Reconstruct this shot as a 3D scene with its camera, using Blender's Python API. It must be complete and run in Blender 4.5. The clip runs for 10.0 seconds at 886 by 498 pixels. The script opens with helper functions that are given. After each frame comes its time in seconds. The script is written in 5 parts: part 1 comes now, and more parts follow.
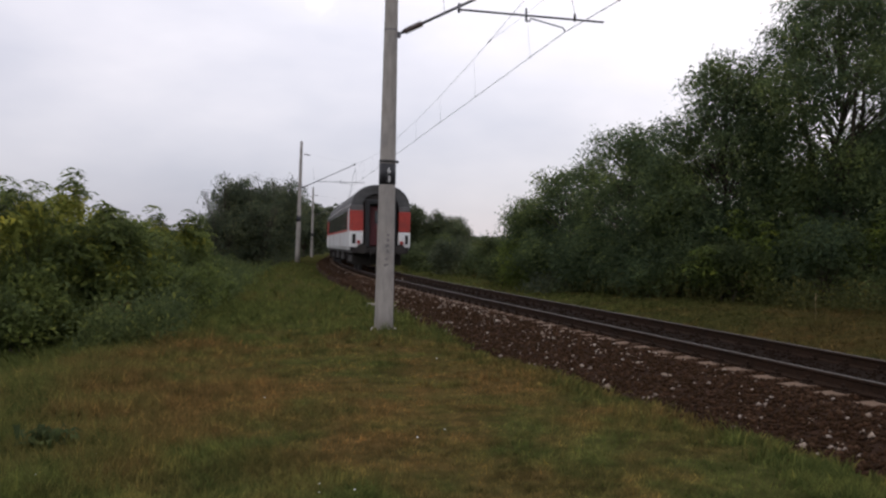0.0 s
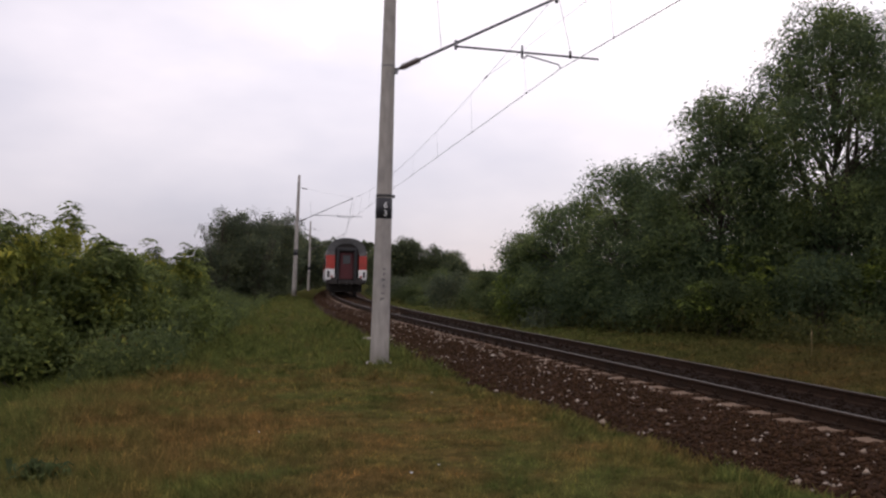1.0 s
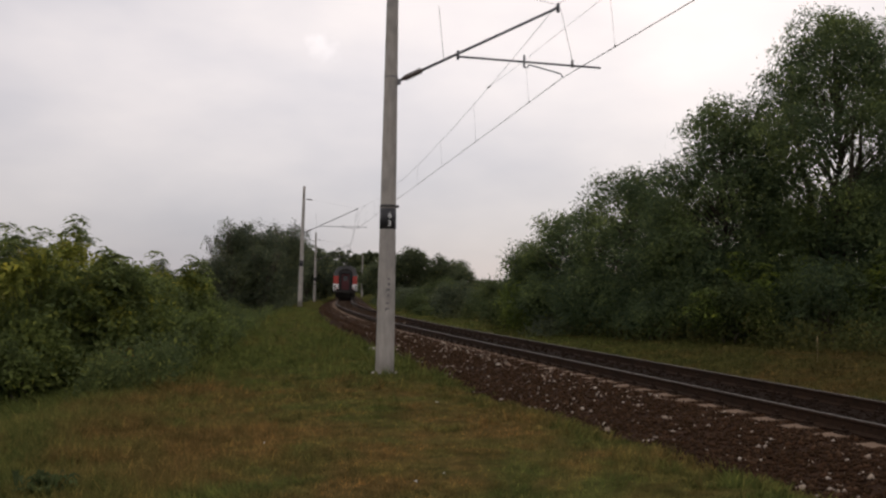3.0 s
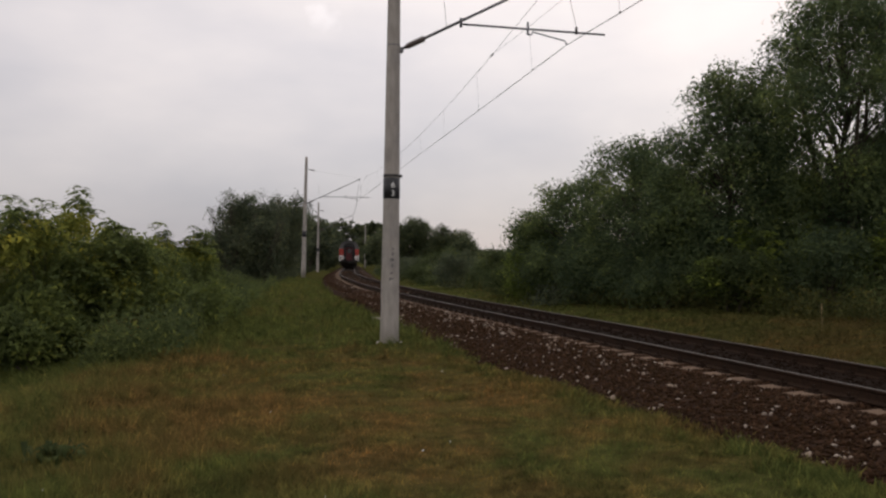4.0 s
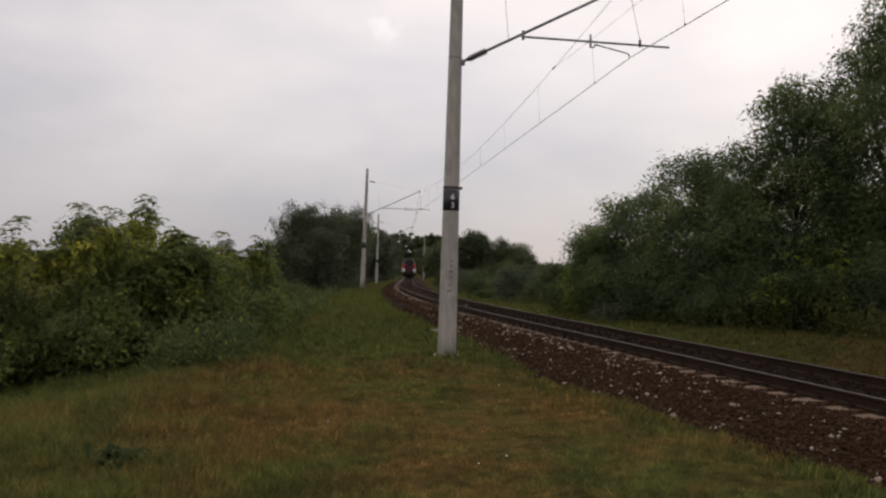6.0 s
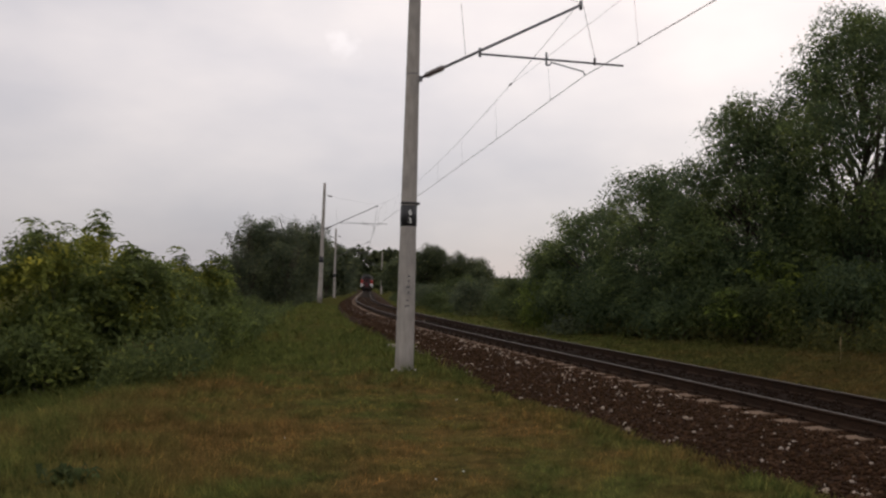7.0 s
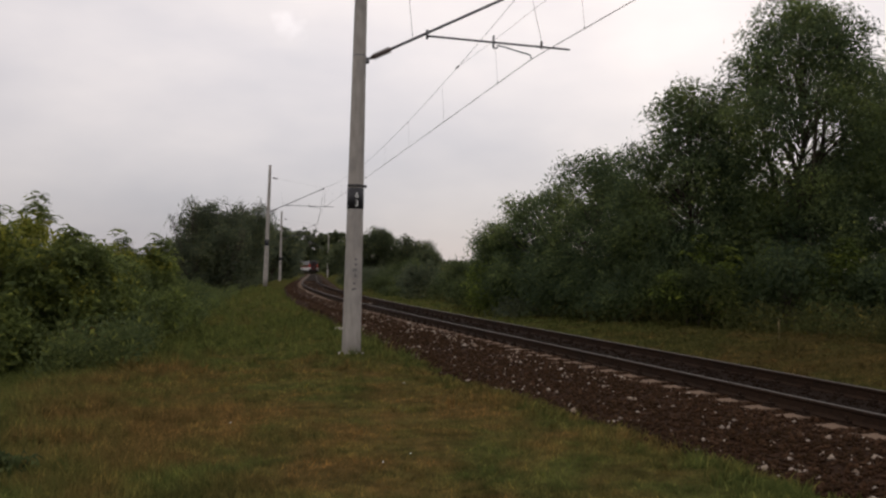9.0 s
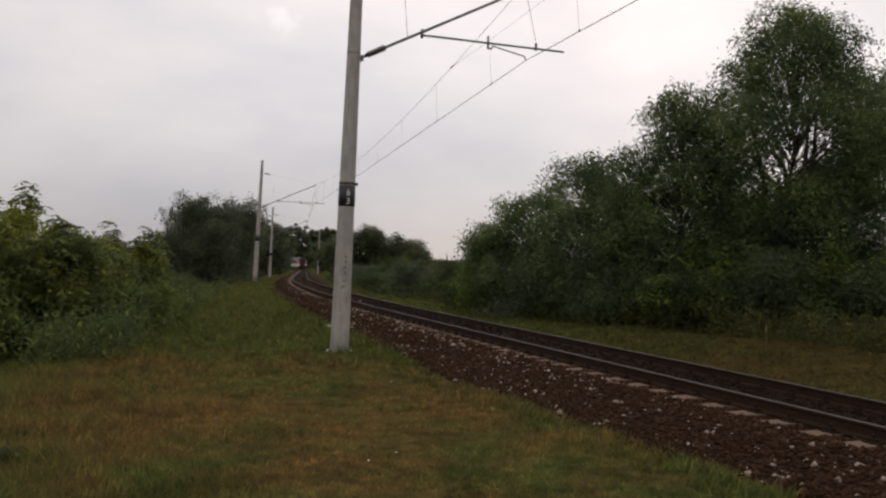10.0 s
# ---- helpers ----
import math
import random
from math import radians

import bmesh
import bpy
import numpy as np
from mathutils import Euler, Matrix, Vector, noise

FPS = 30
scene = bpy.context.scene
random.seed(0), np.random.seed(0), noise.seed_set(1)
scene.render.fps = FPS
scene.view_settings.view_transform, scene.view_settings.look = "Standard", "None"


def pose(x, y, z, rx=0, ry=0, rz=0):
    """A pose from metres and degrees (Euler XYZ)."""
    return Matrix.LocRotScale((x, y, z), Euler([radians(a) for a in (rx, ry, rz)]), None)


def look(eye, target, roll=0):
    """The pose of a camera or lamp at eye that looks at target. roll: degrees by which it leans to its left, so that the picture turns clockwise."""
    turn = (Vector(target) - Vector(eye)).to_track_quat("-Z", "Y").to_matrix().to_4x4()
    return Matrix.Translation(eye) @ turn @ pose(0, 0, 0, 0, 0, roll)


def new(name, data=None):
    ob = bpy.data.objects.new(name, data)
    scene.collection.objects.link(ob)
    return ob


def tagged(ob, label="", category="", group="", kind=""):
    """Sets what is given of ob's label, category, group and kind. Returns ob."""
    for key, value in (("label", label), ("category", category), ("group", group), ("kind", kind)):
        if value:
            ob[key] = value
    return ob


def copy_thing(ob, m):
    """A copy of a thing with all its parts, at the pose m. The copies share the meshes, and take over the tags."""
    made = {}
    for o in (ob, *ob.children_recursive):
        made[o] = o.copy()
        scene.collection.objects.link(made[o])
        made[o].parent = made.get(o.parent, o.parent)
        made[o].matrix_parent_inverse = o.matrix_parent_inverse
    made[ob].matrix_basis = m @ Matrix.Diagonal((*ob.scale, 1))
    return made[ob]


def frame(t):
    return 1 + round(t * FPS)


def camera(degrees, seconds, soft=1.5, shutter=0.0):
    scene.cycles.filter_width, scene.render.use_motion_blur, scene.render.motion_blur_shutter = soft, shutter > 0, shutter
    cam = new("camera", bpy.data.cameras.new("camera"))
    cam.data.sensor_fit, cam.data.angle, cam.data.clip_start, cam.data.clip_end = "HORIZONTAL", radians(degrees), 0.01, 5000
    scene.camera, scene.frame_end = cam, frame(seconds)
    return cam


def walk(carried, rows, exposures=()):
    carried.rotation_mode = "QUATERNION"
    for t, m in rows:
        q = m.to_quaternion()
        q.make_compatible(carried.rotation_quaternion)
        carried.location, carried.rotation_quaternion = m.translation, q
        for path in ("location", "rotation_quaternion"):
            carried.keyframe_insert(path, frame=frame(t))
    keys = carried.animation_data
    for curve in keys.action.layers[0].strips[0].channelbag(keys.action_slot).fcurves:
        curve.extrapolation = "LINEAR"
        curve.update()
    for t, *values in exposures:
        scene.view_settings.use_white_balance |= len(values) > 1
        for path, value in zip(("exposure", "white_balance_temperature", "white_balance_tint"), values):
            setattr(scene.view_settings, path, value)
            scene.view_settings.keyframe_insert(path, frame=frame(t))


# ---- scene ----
# ================= camera =================
cam = camera(51.2, 10.0, soft=2.4)


def gaze(x, y, z, yaw, pitch, lean):
    return pose(x, y, z, 90 + pitch, 0, yaw) @ pose(0, 0, 0, 0, 0, lean)


PATH = [
    (0.0, gaze(-0.022, 0.047, 1.417, -0.69, -0.69, 1.45)),
    (0.5, gaze(-0.004, -0.017, 1.435, -0.21, 0.04, 1.97)),
    (1.0, gaze(-0.002, 0.005, 1.423, -0.81, 1.42, 1.64)),
    (1.5, gaze(0.011, -0.025, 1.426, -0.23, 1.60, 0.96)),
    (2.0, gaze(0.009, -0.014, 1.436, -0.47, 1.67, 1.18)),
    (2.2, gaze(0.036, -0.018, 1.449, -0.56, 2.10, 1.19)),
    (3.3, gaze(0.010, -0.039, 1.411, -0.26, 1.88, 0.97)),
    (3.5, gaze(-0.001, -0.015, 1.420, 0.34, 1.07, 0.40)),
    (4.0, gaze(0.001, 0.003, 1.412, -0.31, 0.15, 0.79)),
    (4.5, gaze(0.002, -0.013, 1.413, -0.01, 0.90, 1.30)),
    (5.0, gaze(-0.003, -0.022, 1.424, 2.18, 0.71, 1.30)),
    (5.2, gaze(-0.002, 0.013, 1.407, 3.71, 0.67, 1.55)),
    (6.3, gaze(0.001, 0.036, 1.403, 2.77, 1.16, 1.85)),
    (6.5, gaze(0.010, 0.010, 1.425, 1.71, 1.50, 1.79)),
    (7.0, gaze(0.008, -0.019, 1.423, 0.76, 1.82, 1.59)),
    (7.5, gaze(0.018, -0.018, 1.426, 0.49, 1.36, 1.16)),
    (8.0, gaze(0.015, -0.079, 1.439, 1.13, 0.61, 0.40)),
    (8.5, gaze(0.010, 0.003, 1.437, -2.96, 1.23, 1.30)),
    (9.0, gaze(0.003, -0.006, 1.423, -2.56, 0.85, 1.51)),
    (9.5, gaze(0.016, 0.025, 1.412, -3.11, 0.56, 2.01)),
    (10.0, gaze(0.012, -0.017, 1.430, -3.13, 0.82, 2.71)),
]
EXPOSURE = [(0.0, 0.14, 5950, 12), (1.0, 0.2, 6150, 17), (2.0, 0.14, 6450, 12), (3.5, -0.08, 6450, 11), (10.0, -0.08, 6450, 11)]
walk(cam, PATH, EXPOSURE)

# ================= world and sun =================
world = bpy.data.worlds.new("overcast_sky")
scene.world = world
world.use_nodes = True
wn, wl = world.node_tree.nodes, world.node_tree.links
wn.clear()
w_out = wn.new("ShaderNodeOutputWorld")
w_bg = wn.new("ShaderNodeBackground")
w_sky = wn.new("ShaderNodeTexSky")
w_sky.sky_type = "NISHITA"
w_sky.sun_disc = False
w_sky.sun_elevation = radians(24)
w_sky.sun_rotation = radians(20)
w_co = wn.new("ShaderNodeTexCoord")
w_map = wn.new("ShaderNodeMapping")
w_map.inputs["Scale"].default_value = (1.0, 1.0, 2.3)
w_noise = wn.new("ShaderNodeTexNoise")
w_noise.inputs["Scale"].default_value = 2.3
w_noise.inputs["Detail"].default_value = 5.0
w_noise.inputs["Roughness"].default_value = 0.5
w_ramp = wn.new("ShaderNodeValToRGB")
w_ramp.color_ramp.elements[0].position = 0.34
w_ramp.color_ramp.elements[0].color = (5.75, 5.55, 5.85, 1)
w_ramp.color_ramp.elements[1].position = 0.66
w_ramp.color_ramp.elements[1].color = (8.65, 7.9, 7.6, 1)
w_sep = wn.new("ShaderNodeSeparateXYZ")
w_hor = wn.new("ShaderNodeMapRange")
w_hor.inputs["From Min"].default_value = 0.0
w_hor.inputs["From Max"].default_value = 0.22
w_hor.inputs["To Min"].default_value = 0.0
w_hor.inputs["To Max"].default_value = 1.0
w_horc = wn.new("ShaderNodeValToRGB")
w_horc.color_ramp.elements[0].color = (0.640, 0.660, 0.695, 1)
w_horc.color_ramp.elements[1].color = (1, 1, 1, 1)
w_thick = wn.new("ShaderNodeMix")
w_thick.data_type = "RGBA"
w_thick.blend_type = "MULTIPLY"
w_thick.inputs["Factor"].default_value = 1.0
w_dim = wn.new("ShaderNodeMix")
w_dim.data_type = "RGBA"
w_dim.blend_type = "MULTIPLY"
w_dim.inputs["Factor"].default_value = 1.0
w_glow = wn.new("ShaderNodeVectorMath")
w_glow.operation = "DOT_PRODUCT"
w_glow.inputs[1].default_value = (0.35, 0.80, 0.48)
w_half = wn.new("ShaderNodeMapRange")
w_half.inputs["From Min"].default_value = -1.0
w_half.inputs["From Max"].default_value = 1.0
w_thin = wn.new("ShaderNodeValToRGB")
w_thin.color_ramp.elements[0].position = 0.30
w_thin.color_ramp.elements[0].color = (1.22, 1.22, 1.22, 1)
w_thin.color_ramp.elements[1].position = 1.0
w_thin.color_ramp.elements[1].color = (1.12, 1.12, 1.12, 1)
w_mid = w_thin.color_ramp.elements.new(0.78)
w_mid.color = (0.87, 0.87, 0.88, 1)
w_mix = wn.new("ShaderNodeMix")
w_mix.data_type = "RGBA"
w_mix.inputs["Factor"].default_value = 0.93
wl.new(w_co.outputs["Generated"], w_map.inputs["Vector"])
wl.new(w_map.outputs["Vector"], w_noise.inputs["Vector"])
wl.new(w_noise.outputs["Fac"], w_ramp.inputs["Fac"])
wl.new(w_co.outputs["Generated"], w_sep.inputs["Vector"])
wl.new(w_sep.outputs["Z"], w_hor.inputs["Value"])
wl.new(w_ramp.outputs["Color"], w_dim.inputs["A"])
wl.new(w_co.outputs["Generated"], w_glow.inputs[0])
wl.new(w_glow.outputs["Value"], w_half.inputs["Value"])
wl.new(w_half.outputs["Result"], w_thin.inputs["Fac"])
wl.new(w_hor.outputs["Result"], w_horc.inputs["Fac"])
wl.new(w_horc.outputs["Color"], w_thick.inputs["A"])
wl.new(w_thin.outputs["Color"], w_thick.inputs["B"])
w_up = wn.new("ShaderNodeMapRange")
w_up.inputs["From Min"].default_value = 0.34
w_up.inputs["From Max"].default_value = 0.9
w_up.inputs["To Min"].default_value = 1.0
w_up.inputs["To Max"].default_value = 1.5
wl.new(w_sep.outputs["Z"], w_up.inputs["Value"])
w_wisp = wn.new("ShaderNodeTexNoise")
w_wisp.inputs["Scale"].default_value = 26.0
w_wisp.inputs["Detail"].default_value = 3.0
wl.new(w_co.outputs["Generated"], w_wisp.inputs["Vector"])
w_off = wn.new("ShaderNodeVectorMath")
w_off.operation = "MULTIPLY_ADD"
w_off.inputs[1].default_value = (0.07, 0.07, 0.07)
wl.new(w_wisp.outputs["Color"], w_off.inputs[0])
wl.new(w_co.outputs["Generated"], w_off.inputs[2])
w_gap = wn.new("ShaderNodeVectorMath")
w_gap.operation = "DISTANCE"
w_gap.inputs[1].default_value = (-0.091, 0.997, 0.277)
wl.new(w_off.outputs["Vector"], w_gap.inputs[0])
w_rift = wn.new("ShaderNodeMapRange")
w_rift.interpolation_type = "SMOOTHSTEP"
w_rift.inputs["From Min"].default_value = 0.006
w_rift.inputs["From Max"].default_value = 0.021
w_rift.inputs["To Min"].default_value = 1.13
w_rift.inputs["To Max"].default_value = 1.0
wl.new(w_gap.outputs["Value"], w_rift.inputs["Value"])
w_lift = wn.new("ShaderNodeMath")
w_lift.operation = "MULTIPLY"
wl.new(w_up.outputs["Result"], w_lift.inputs[0])
wl.new(w_rift.outputs["Result"], w_lift.inputs[1])
w_over = wn.new("ShaderNodeVectorMath")
w_over.operation = "SCALE"
wl.new(w_thick.outputs["Result"], w_over.inputs[0])
wl.new(w_lift.outputs["Value"], w_over.inputs["Scale"])
wl.new(w_over.outputs["Vector"], w_dim.inputs["B"])
wl.new(w_sky.outputs["Color"], w_mix.inputs["A"])
wl.new(w_dim.outputs["Result"], w_mix.inputs["B"])
wl.new(w_mix.outputs["Result"], w_bg.inputs["Color"])
w_bg.inputs["Strength"].default_value = 0.116
wl.new(w_bg.outputs["Background"], w_out.inputs["Surface"])

sun_data = bpy.data.lights.new("sun", "SUN")
sun_data.energy = 0.5
sun_data.angle = radians(20)
sun_data.color = (1.0, 0.95, 0.9)
sun = new("sun", sun_data)
sun.matrix_world = look((60, 160, 80), (0, 0, 0))


# ================= materials =================
def material(name, rough=0.7, metal=0.0, spec=0.3):
    m = bpy.data.materials.new(name)
    m.use_nodes = True
    b = m.node_tree.nodes["Principled BSDF"]
    b.inputs["Roughness"].default_value = rough
    b.inputs["Metallic"].default_value = metal
    b.inputs["Specular IOR Level"].default_value = spec
    return m, m.node_tree.nodes, m.node_tree.links, b


def noise_node(n, l, scale, detail=4.0, rough=0.55, stretch=None):
    co = n.new("ShaderNodeTexCoord")
    t = n.new("ShaderNodeTexNoise")
    t.inputs["Scale"].default_value = scale
    t.inputs["Detail"].default_value = detail
    t.inputs["Roughness"].default_value = rough
    if stretch:
        mp = n.new("ShaderNodeMapping")
        mp.inputs["Scale"].default_value = stretch
        l.new(co.outputs["Object"], mp.inputs["Vector"])
        l.new(mp.outputs["Vector"], t.inputs["Vector"])
    else:
        l.new(co.outputs["Object"], t.inputs["Vector"])
    return t.outputs["Fac"]


def ramp_node(n, l, fac, stops):
    r = n.new("ShaderNodeValToRGB")
    e = r.color_ramp.elements
    while len(e) < len(stops):
        e.new(0.5)
    for k, (p, c) in enumerate(stops):
        e[k].position = p
        e[k].color = (*c, 1)
    l.new(fac, r.inputs["Fac"])
    return r.outputs["Color"]


def mix_node(n, l, fac, a, b, blend="MIX"):
    m = n.new("ShaderNodeMix")
    m.data_type = "RGBA"
    m.blend_type = blend
    for sock, v in (("Factor", fac), ("A", a), ("B", b)):
        if isinstance(v, (int, float)):
            m.inputs[sock].default_value = v
        elif isinstance(v, tuple):
            m.inputs[sock].default_value = (*v, 1)
        else:
            l.new(v, m.inputs[sock])
    return m.outputs["Result"]


def bump_node(n, l, b, height, strength, dist=0.02):
    k = n.new("ShaderNodeBump")
    k.inputs["Strength"].default_value = strength
    k.inputs["Distance"].default_value = dist
    l.new(height, k.inputs["Height"])
    l.new(k.outputs["Normal"], b.inputs["Normal"])


def plain(name, c1, c2, scale, rough=0.7, metal=0.0, bump=0.15, dirt=None, dirt_scale=1.5, spec=0.3, stretch=None):
    """Two colours in fine grain, with larger stains of a third."""
    m, n, l, b = material(name, rough, metal, spec)
    fine = noise_node(n, l, scale, stretch=stretch)
    col = ramp_node(n, l, fine, [(0.3, c1), (0.7, c2)])
    if dirt:
        big = noise_node(n, l, dirt_scale, 5.0)
        f = ramp_node(n, l, big, [(0.48, (0, 0, 0)), (0.72, (0.8, 0.8, 0.8))])
        col = mix_node(n, l, f, col, dirt)
    l.new(col, b.inputs["Base Color"])
    if bump:
        bump_node(n, l, b, fine, bump)
    return m


def turf_colour(n, l):
    """Green turf; the trodden patch round (0, 9) is dried to straw colour."""
    big = noise_node(n, l, 0.33, 4.0, 0.55, (1.3, 0.75, 1.0))
    mid = noise_node(n, l, 1.7, 4.0, 0.6)
    fine = noise_node(n, l, 11.0, 3.0)
    green = ramp_node(n, l, fine, [(0.3, (0.043, 0.053, 0.017)), (0.7, (0.082, 0.092, 0.028))])
    dry = ramp_node(n, l, fine, [(0.3, (0.074, 0.050, 0.019)), (0.7, (0.134, 0.087, 0.034))])
    both = mix_node(n, l, 0.52, big, mid)
    co = n.new("ShaderNodeTexCoord")
    far = n.new("ShaderNodeVectorMath")
    far.operation = "DISTANCE"
    far.inputs[1].default_value = (-1.2, 10.5, 0.0)
    l.new(co.outputs["Object"], far.inputs[0])
    trod = n.new("ShaderNodeMapRange")
    trod.inputs["From Min"].default_value = 1.2
    trod.inputs["From Max"].default_value = 10.0
    trod.inputs["To Min"].default_value = 0.06
    trod.inputs["To Max"].default_value = -0.10
    bank = n.new("ShaderNodeVectorMath")
    bank.operation = "DISTANCE"
    bank.inputs[1].default_value = (13.5, 18.5, 0.0)
    l.new(co.outputs["Object"], bank.inputs[0])
    less = n.new("ShaderNodeMath")
    less.operation = "MINIMUM"
    l.new(far.outputs["Value"], less.inputs[0])
    l.new(bank.outputs["Value"], less.inputs[1])
    l.new(less.outputs["Value"], trod.inputs["Value"])
    add = n.new("ShaderNodeMath")
    l.new(both, add.inputs[0])
    l.new(trod.outputs["Result"], add.inputs[1])
    f = ramp_node(n, l, add.outputs["Value"], [(0.42, (0, 0, 0)), (0.61, (1, 1, 1))])
    dead = n.new("ShaderNodeMapRange")
    dead.inputs["From Min"].default_value = 5.0
    dead.inputs["From Max"].default_value = 15.0
    dead.inputs["To Min"].default_value = 0.6
    dead.inputs["To Max"].default_value = 0.0
    l.new(bank.outputs["Value"], dead.inputs["Value"])
    worn = noise_node(n, l, 1.9, 6.0, 0.72)
    shade = ramp_node(n, l, worn, [(0.30, (0.46, 0.52, 0.52)), (0.50, (0.98, 1.0, 1.0)), (0.70, (1.45, 1.32, 1.25))])
    tuft = noise_node(n, l, 6.5, 3.0, 0.6)
    clumps = ramp_node(n, l, tuft, [(0.34, (0.60, 0.64, 0.62)), (0.52, (1.0, 1.0, 1.0)), (0.68, (1.42, 1.34, 1.30))])
    live = mix_node(n, l, dead.outputs["Result"], mix_node(n, l, f, green, dry), (0.042, 0.031, 0.014))
    col = mix_node(n, l, 1.0, live, shade, "MULTIPLY")
    return mix_node(n, l, 1.0, col, clumps, "MULTIPLY"), fine


def make_turf():
    m, n, l, b = material("turf", 1.0, 0.0, 0.0)
    col, fine = turf_colour(n, l)
    col = mix_node(n, l, 0.50, col, (0.034, 0.026, 0.008))
    l.new(col, b.inputs["Base Color"])
    bump_node(n, l, b, fine, 0.5, 0.03)
    return m


def make_blade():
    m, n, l, b = material("grass_blade", 0.9, 0.0, 0.03)
    col, fine = turf_colour(n, l)
    g = n.new("ShaderNodeNewGeometry")
    tint = ramp_node(n, l, g.outputs["Random Per Island"], [(0.0, (1.25, 1.28, 1.2)), (0.80, (1.8, 1.8, 1.65)), (1.0, (2.9, 2.6, 2.1))])
    col = mix_node(n, l, 1.0, col, tint, "MULTIPLY")
    l.new(col, b.inputs["Base Color"])
    tr = n.new("ShaderNodeBsdfTranslucent")
    l.new(col, tr.inputs["Color"])
    mx = n.new("ShaderNodeMixShader")
    mx.inputs["Fac"].default_value = 0.45
    l.new(b.outputs["BSDF"], mx.inputs[1])
    l.new(tr.outputs["BSDF"], mx.inputs[2])
    l.new(mx.outputs["Shader"], n["Material Output"].inputs["Surface"])
    return m


def make_leaf(name, dark, mid, light, scale=0.9):
    m, n, l, b = material(name, 0.8, 0.0, 0.06)
    clump = noise_node(n, l, scale, 3.0)
    col = ramp_node(n, l, clump, [(0.36, dark), (0.52, mid), (0.68, light)])
    g = n.new("ShaderNodeNewGeometry")
    tint = ramp_node(n, l, g.outputs["Random Per Island"], [(0.0, (0.6, 0.65, 0.6)), (0.85, (1.1, 1.1, 1.0)), (1.0, (1.8, 1.6, 1.0))])
    col = mix_node(n, l, 1.0, col, tint, "MULTIPLY")
    l.new(col, b.inputs["Base Color"])
    tr = n.new("ShaderNodeBsdfTranslucent")
    l.new(col, tr.inputs["Color"])
    mx = n.new("ShaderNodeMixShader")
    mx.inputs["Fac"].default_value = 0.46
    l.new(b.outputs["BSDF"], mx.inputs[1])
    l.new(tr.outputs["BSDF"], mx.inputs[2])
    l.new(mx.outputs["Shader"], n["Material Output"].inputs["Surface"])
    return m


def make_stones():
    m, n, l, b = material("ballast_stone", 0.95, 0.0, 0.04)
    g = n.new("ShaderNodeNewGeometry")
    col = ramp_node(n, l, g.outputs["Random Per Island"], [(0.0, (0.014, 0.008, 0.004)), (0.5, (0.021, 0.011, 0.006)), (0.86, (0.050, 0.026, 0.014)), (0.981, (0.074, 0.046, 0.028)), (0.987, (0.36, 0.31, 0.26))])
    grain = noise_node(n, l, 60.0)
    col = mix_node(n, l, 0.35, col, ramp_node(n, l, grain, [(0.3, (0.010, 0.006, 0.003)), (0.7, (0.066, 0.036, 0.018))]))
    l.new(col, b.inputs["Base Color"])
    return m


def make_pale_stone():
    m, n, l, b = material("pale_stone", 0.9, 0.0, 0.1)
    g = n.new("ShaderNodeNewGeometry")
    col = ramp_node(n, l, g.outputs["Random Per Island"], [(0.0, (0.12, 0.075, 0.045)), (0.6, (0.24, 0.19, 0.14)), (1.0, (0.42, 0.38, 0.32))])
    l.new(mix_node(n, l, 0.3, col, ramp_node(n, l, noise_node(n, l, 50.0), [(0.3, (0.08, 0.05, 0.03)), (0.7, (0.4, 0.35, 0.3))])), b.inputs["Base Color"])
    return m


MAT_PALE = make_pale_stone()
MAT_TURF = make_turf()
MAT_BLADE = make_blade()
MAT_STONE = make_stones()
MAT_BALLAST = plain("ballast_bed", (0.014, 0.008, 0.004), (0.042, 0.022, 0.013), 21.0, 0.95, bump=1.0, dirt=(0.02, 0.012, 0.008), spec=0.03)
# darker tone of the ballast, laid between the rails
MAT_DARKBALLAST = plain("dark_ballast", (0.007, 0.0045, 0.003), (0.018, 0.011, 0.007), 34.0, 0.95, bump=1.0, spec=0.03)
MAT_FIELD = plain("stubble_field", (0.24, 0.165, 0.07), (0.34, 0.24, 0.11), 0.6, 0.9)
MAT_CONCRETE = plain("mast_concrete", (0.238, 0.218, 0.194), (0.325, 0.300, 0.268), 14.0, 0.85, bump=0.2, dirt=(0.19, 0.18, 0.17), dirt_scale=2.2, stretch=(1, 1, 0.25))
MAT_FOOTING = plain("footing_concrete", (0.24, 0.22, 0.195), (0.33, 0.305, 0.27), 18.0, 0.9, dirt=(0.2, 0.17, 0.13))
MAT_SLEEPER = plain("sleeper_concrete", (0.094, 0.063, 0.041), (0.165, 0.112, 0.074), 16.0, 0.9, bump=0.25, dirt=(0.09, 0.065, 0.05), dirt_scale=3.0, spec=0.1)
MAT_RAIL = plain("rusty_rail", (0.017, 0.010, 0.006), (0.034, 0.019, 0.011), 22.0, 0.9, 0.0, dirt=(0.013, 0.009, 0.006), spec=0.1)
MAT_RAILHEAD = plain("worn_railhead", (0.036, 0.028, 0.023), (0.062, 0.050, 0.042), 30.0, 0.7, 0.25, bump=0.05)
MAT_STEEL = plain("galvanised_steel", (0.10, 0.10, 0.105), (0.17, 0.17, 0.175), 40.0, 0.55, 0.5, bump=0.1)
MAT_DARKSTEEL = plain("dark_steel", (0.03, 0.03, 0.032), (0.06, 0.058, 0.056), 30.0, 0.6, 0.3, bump=0.1)
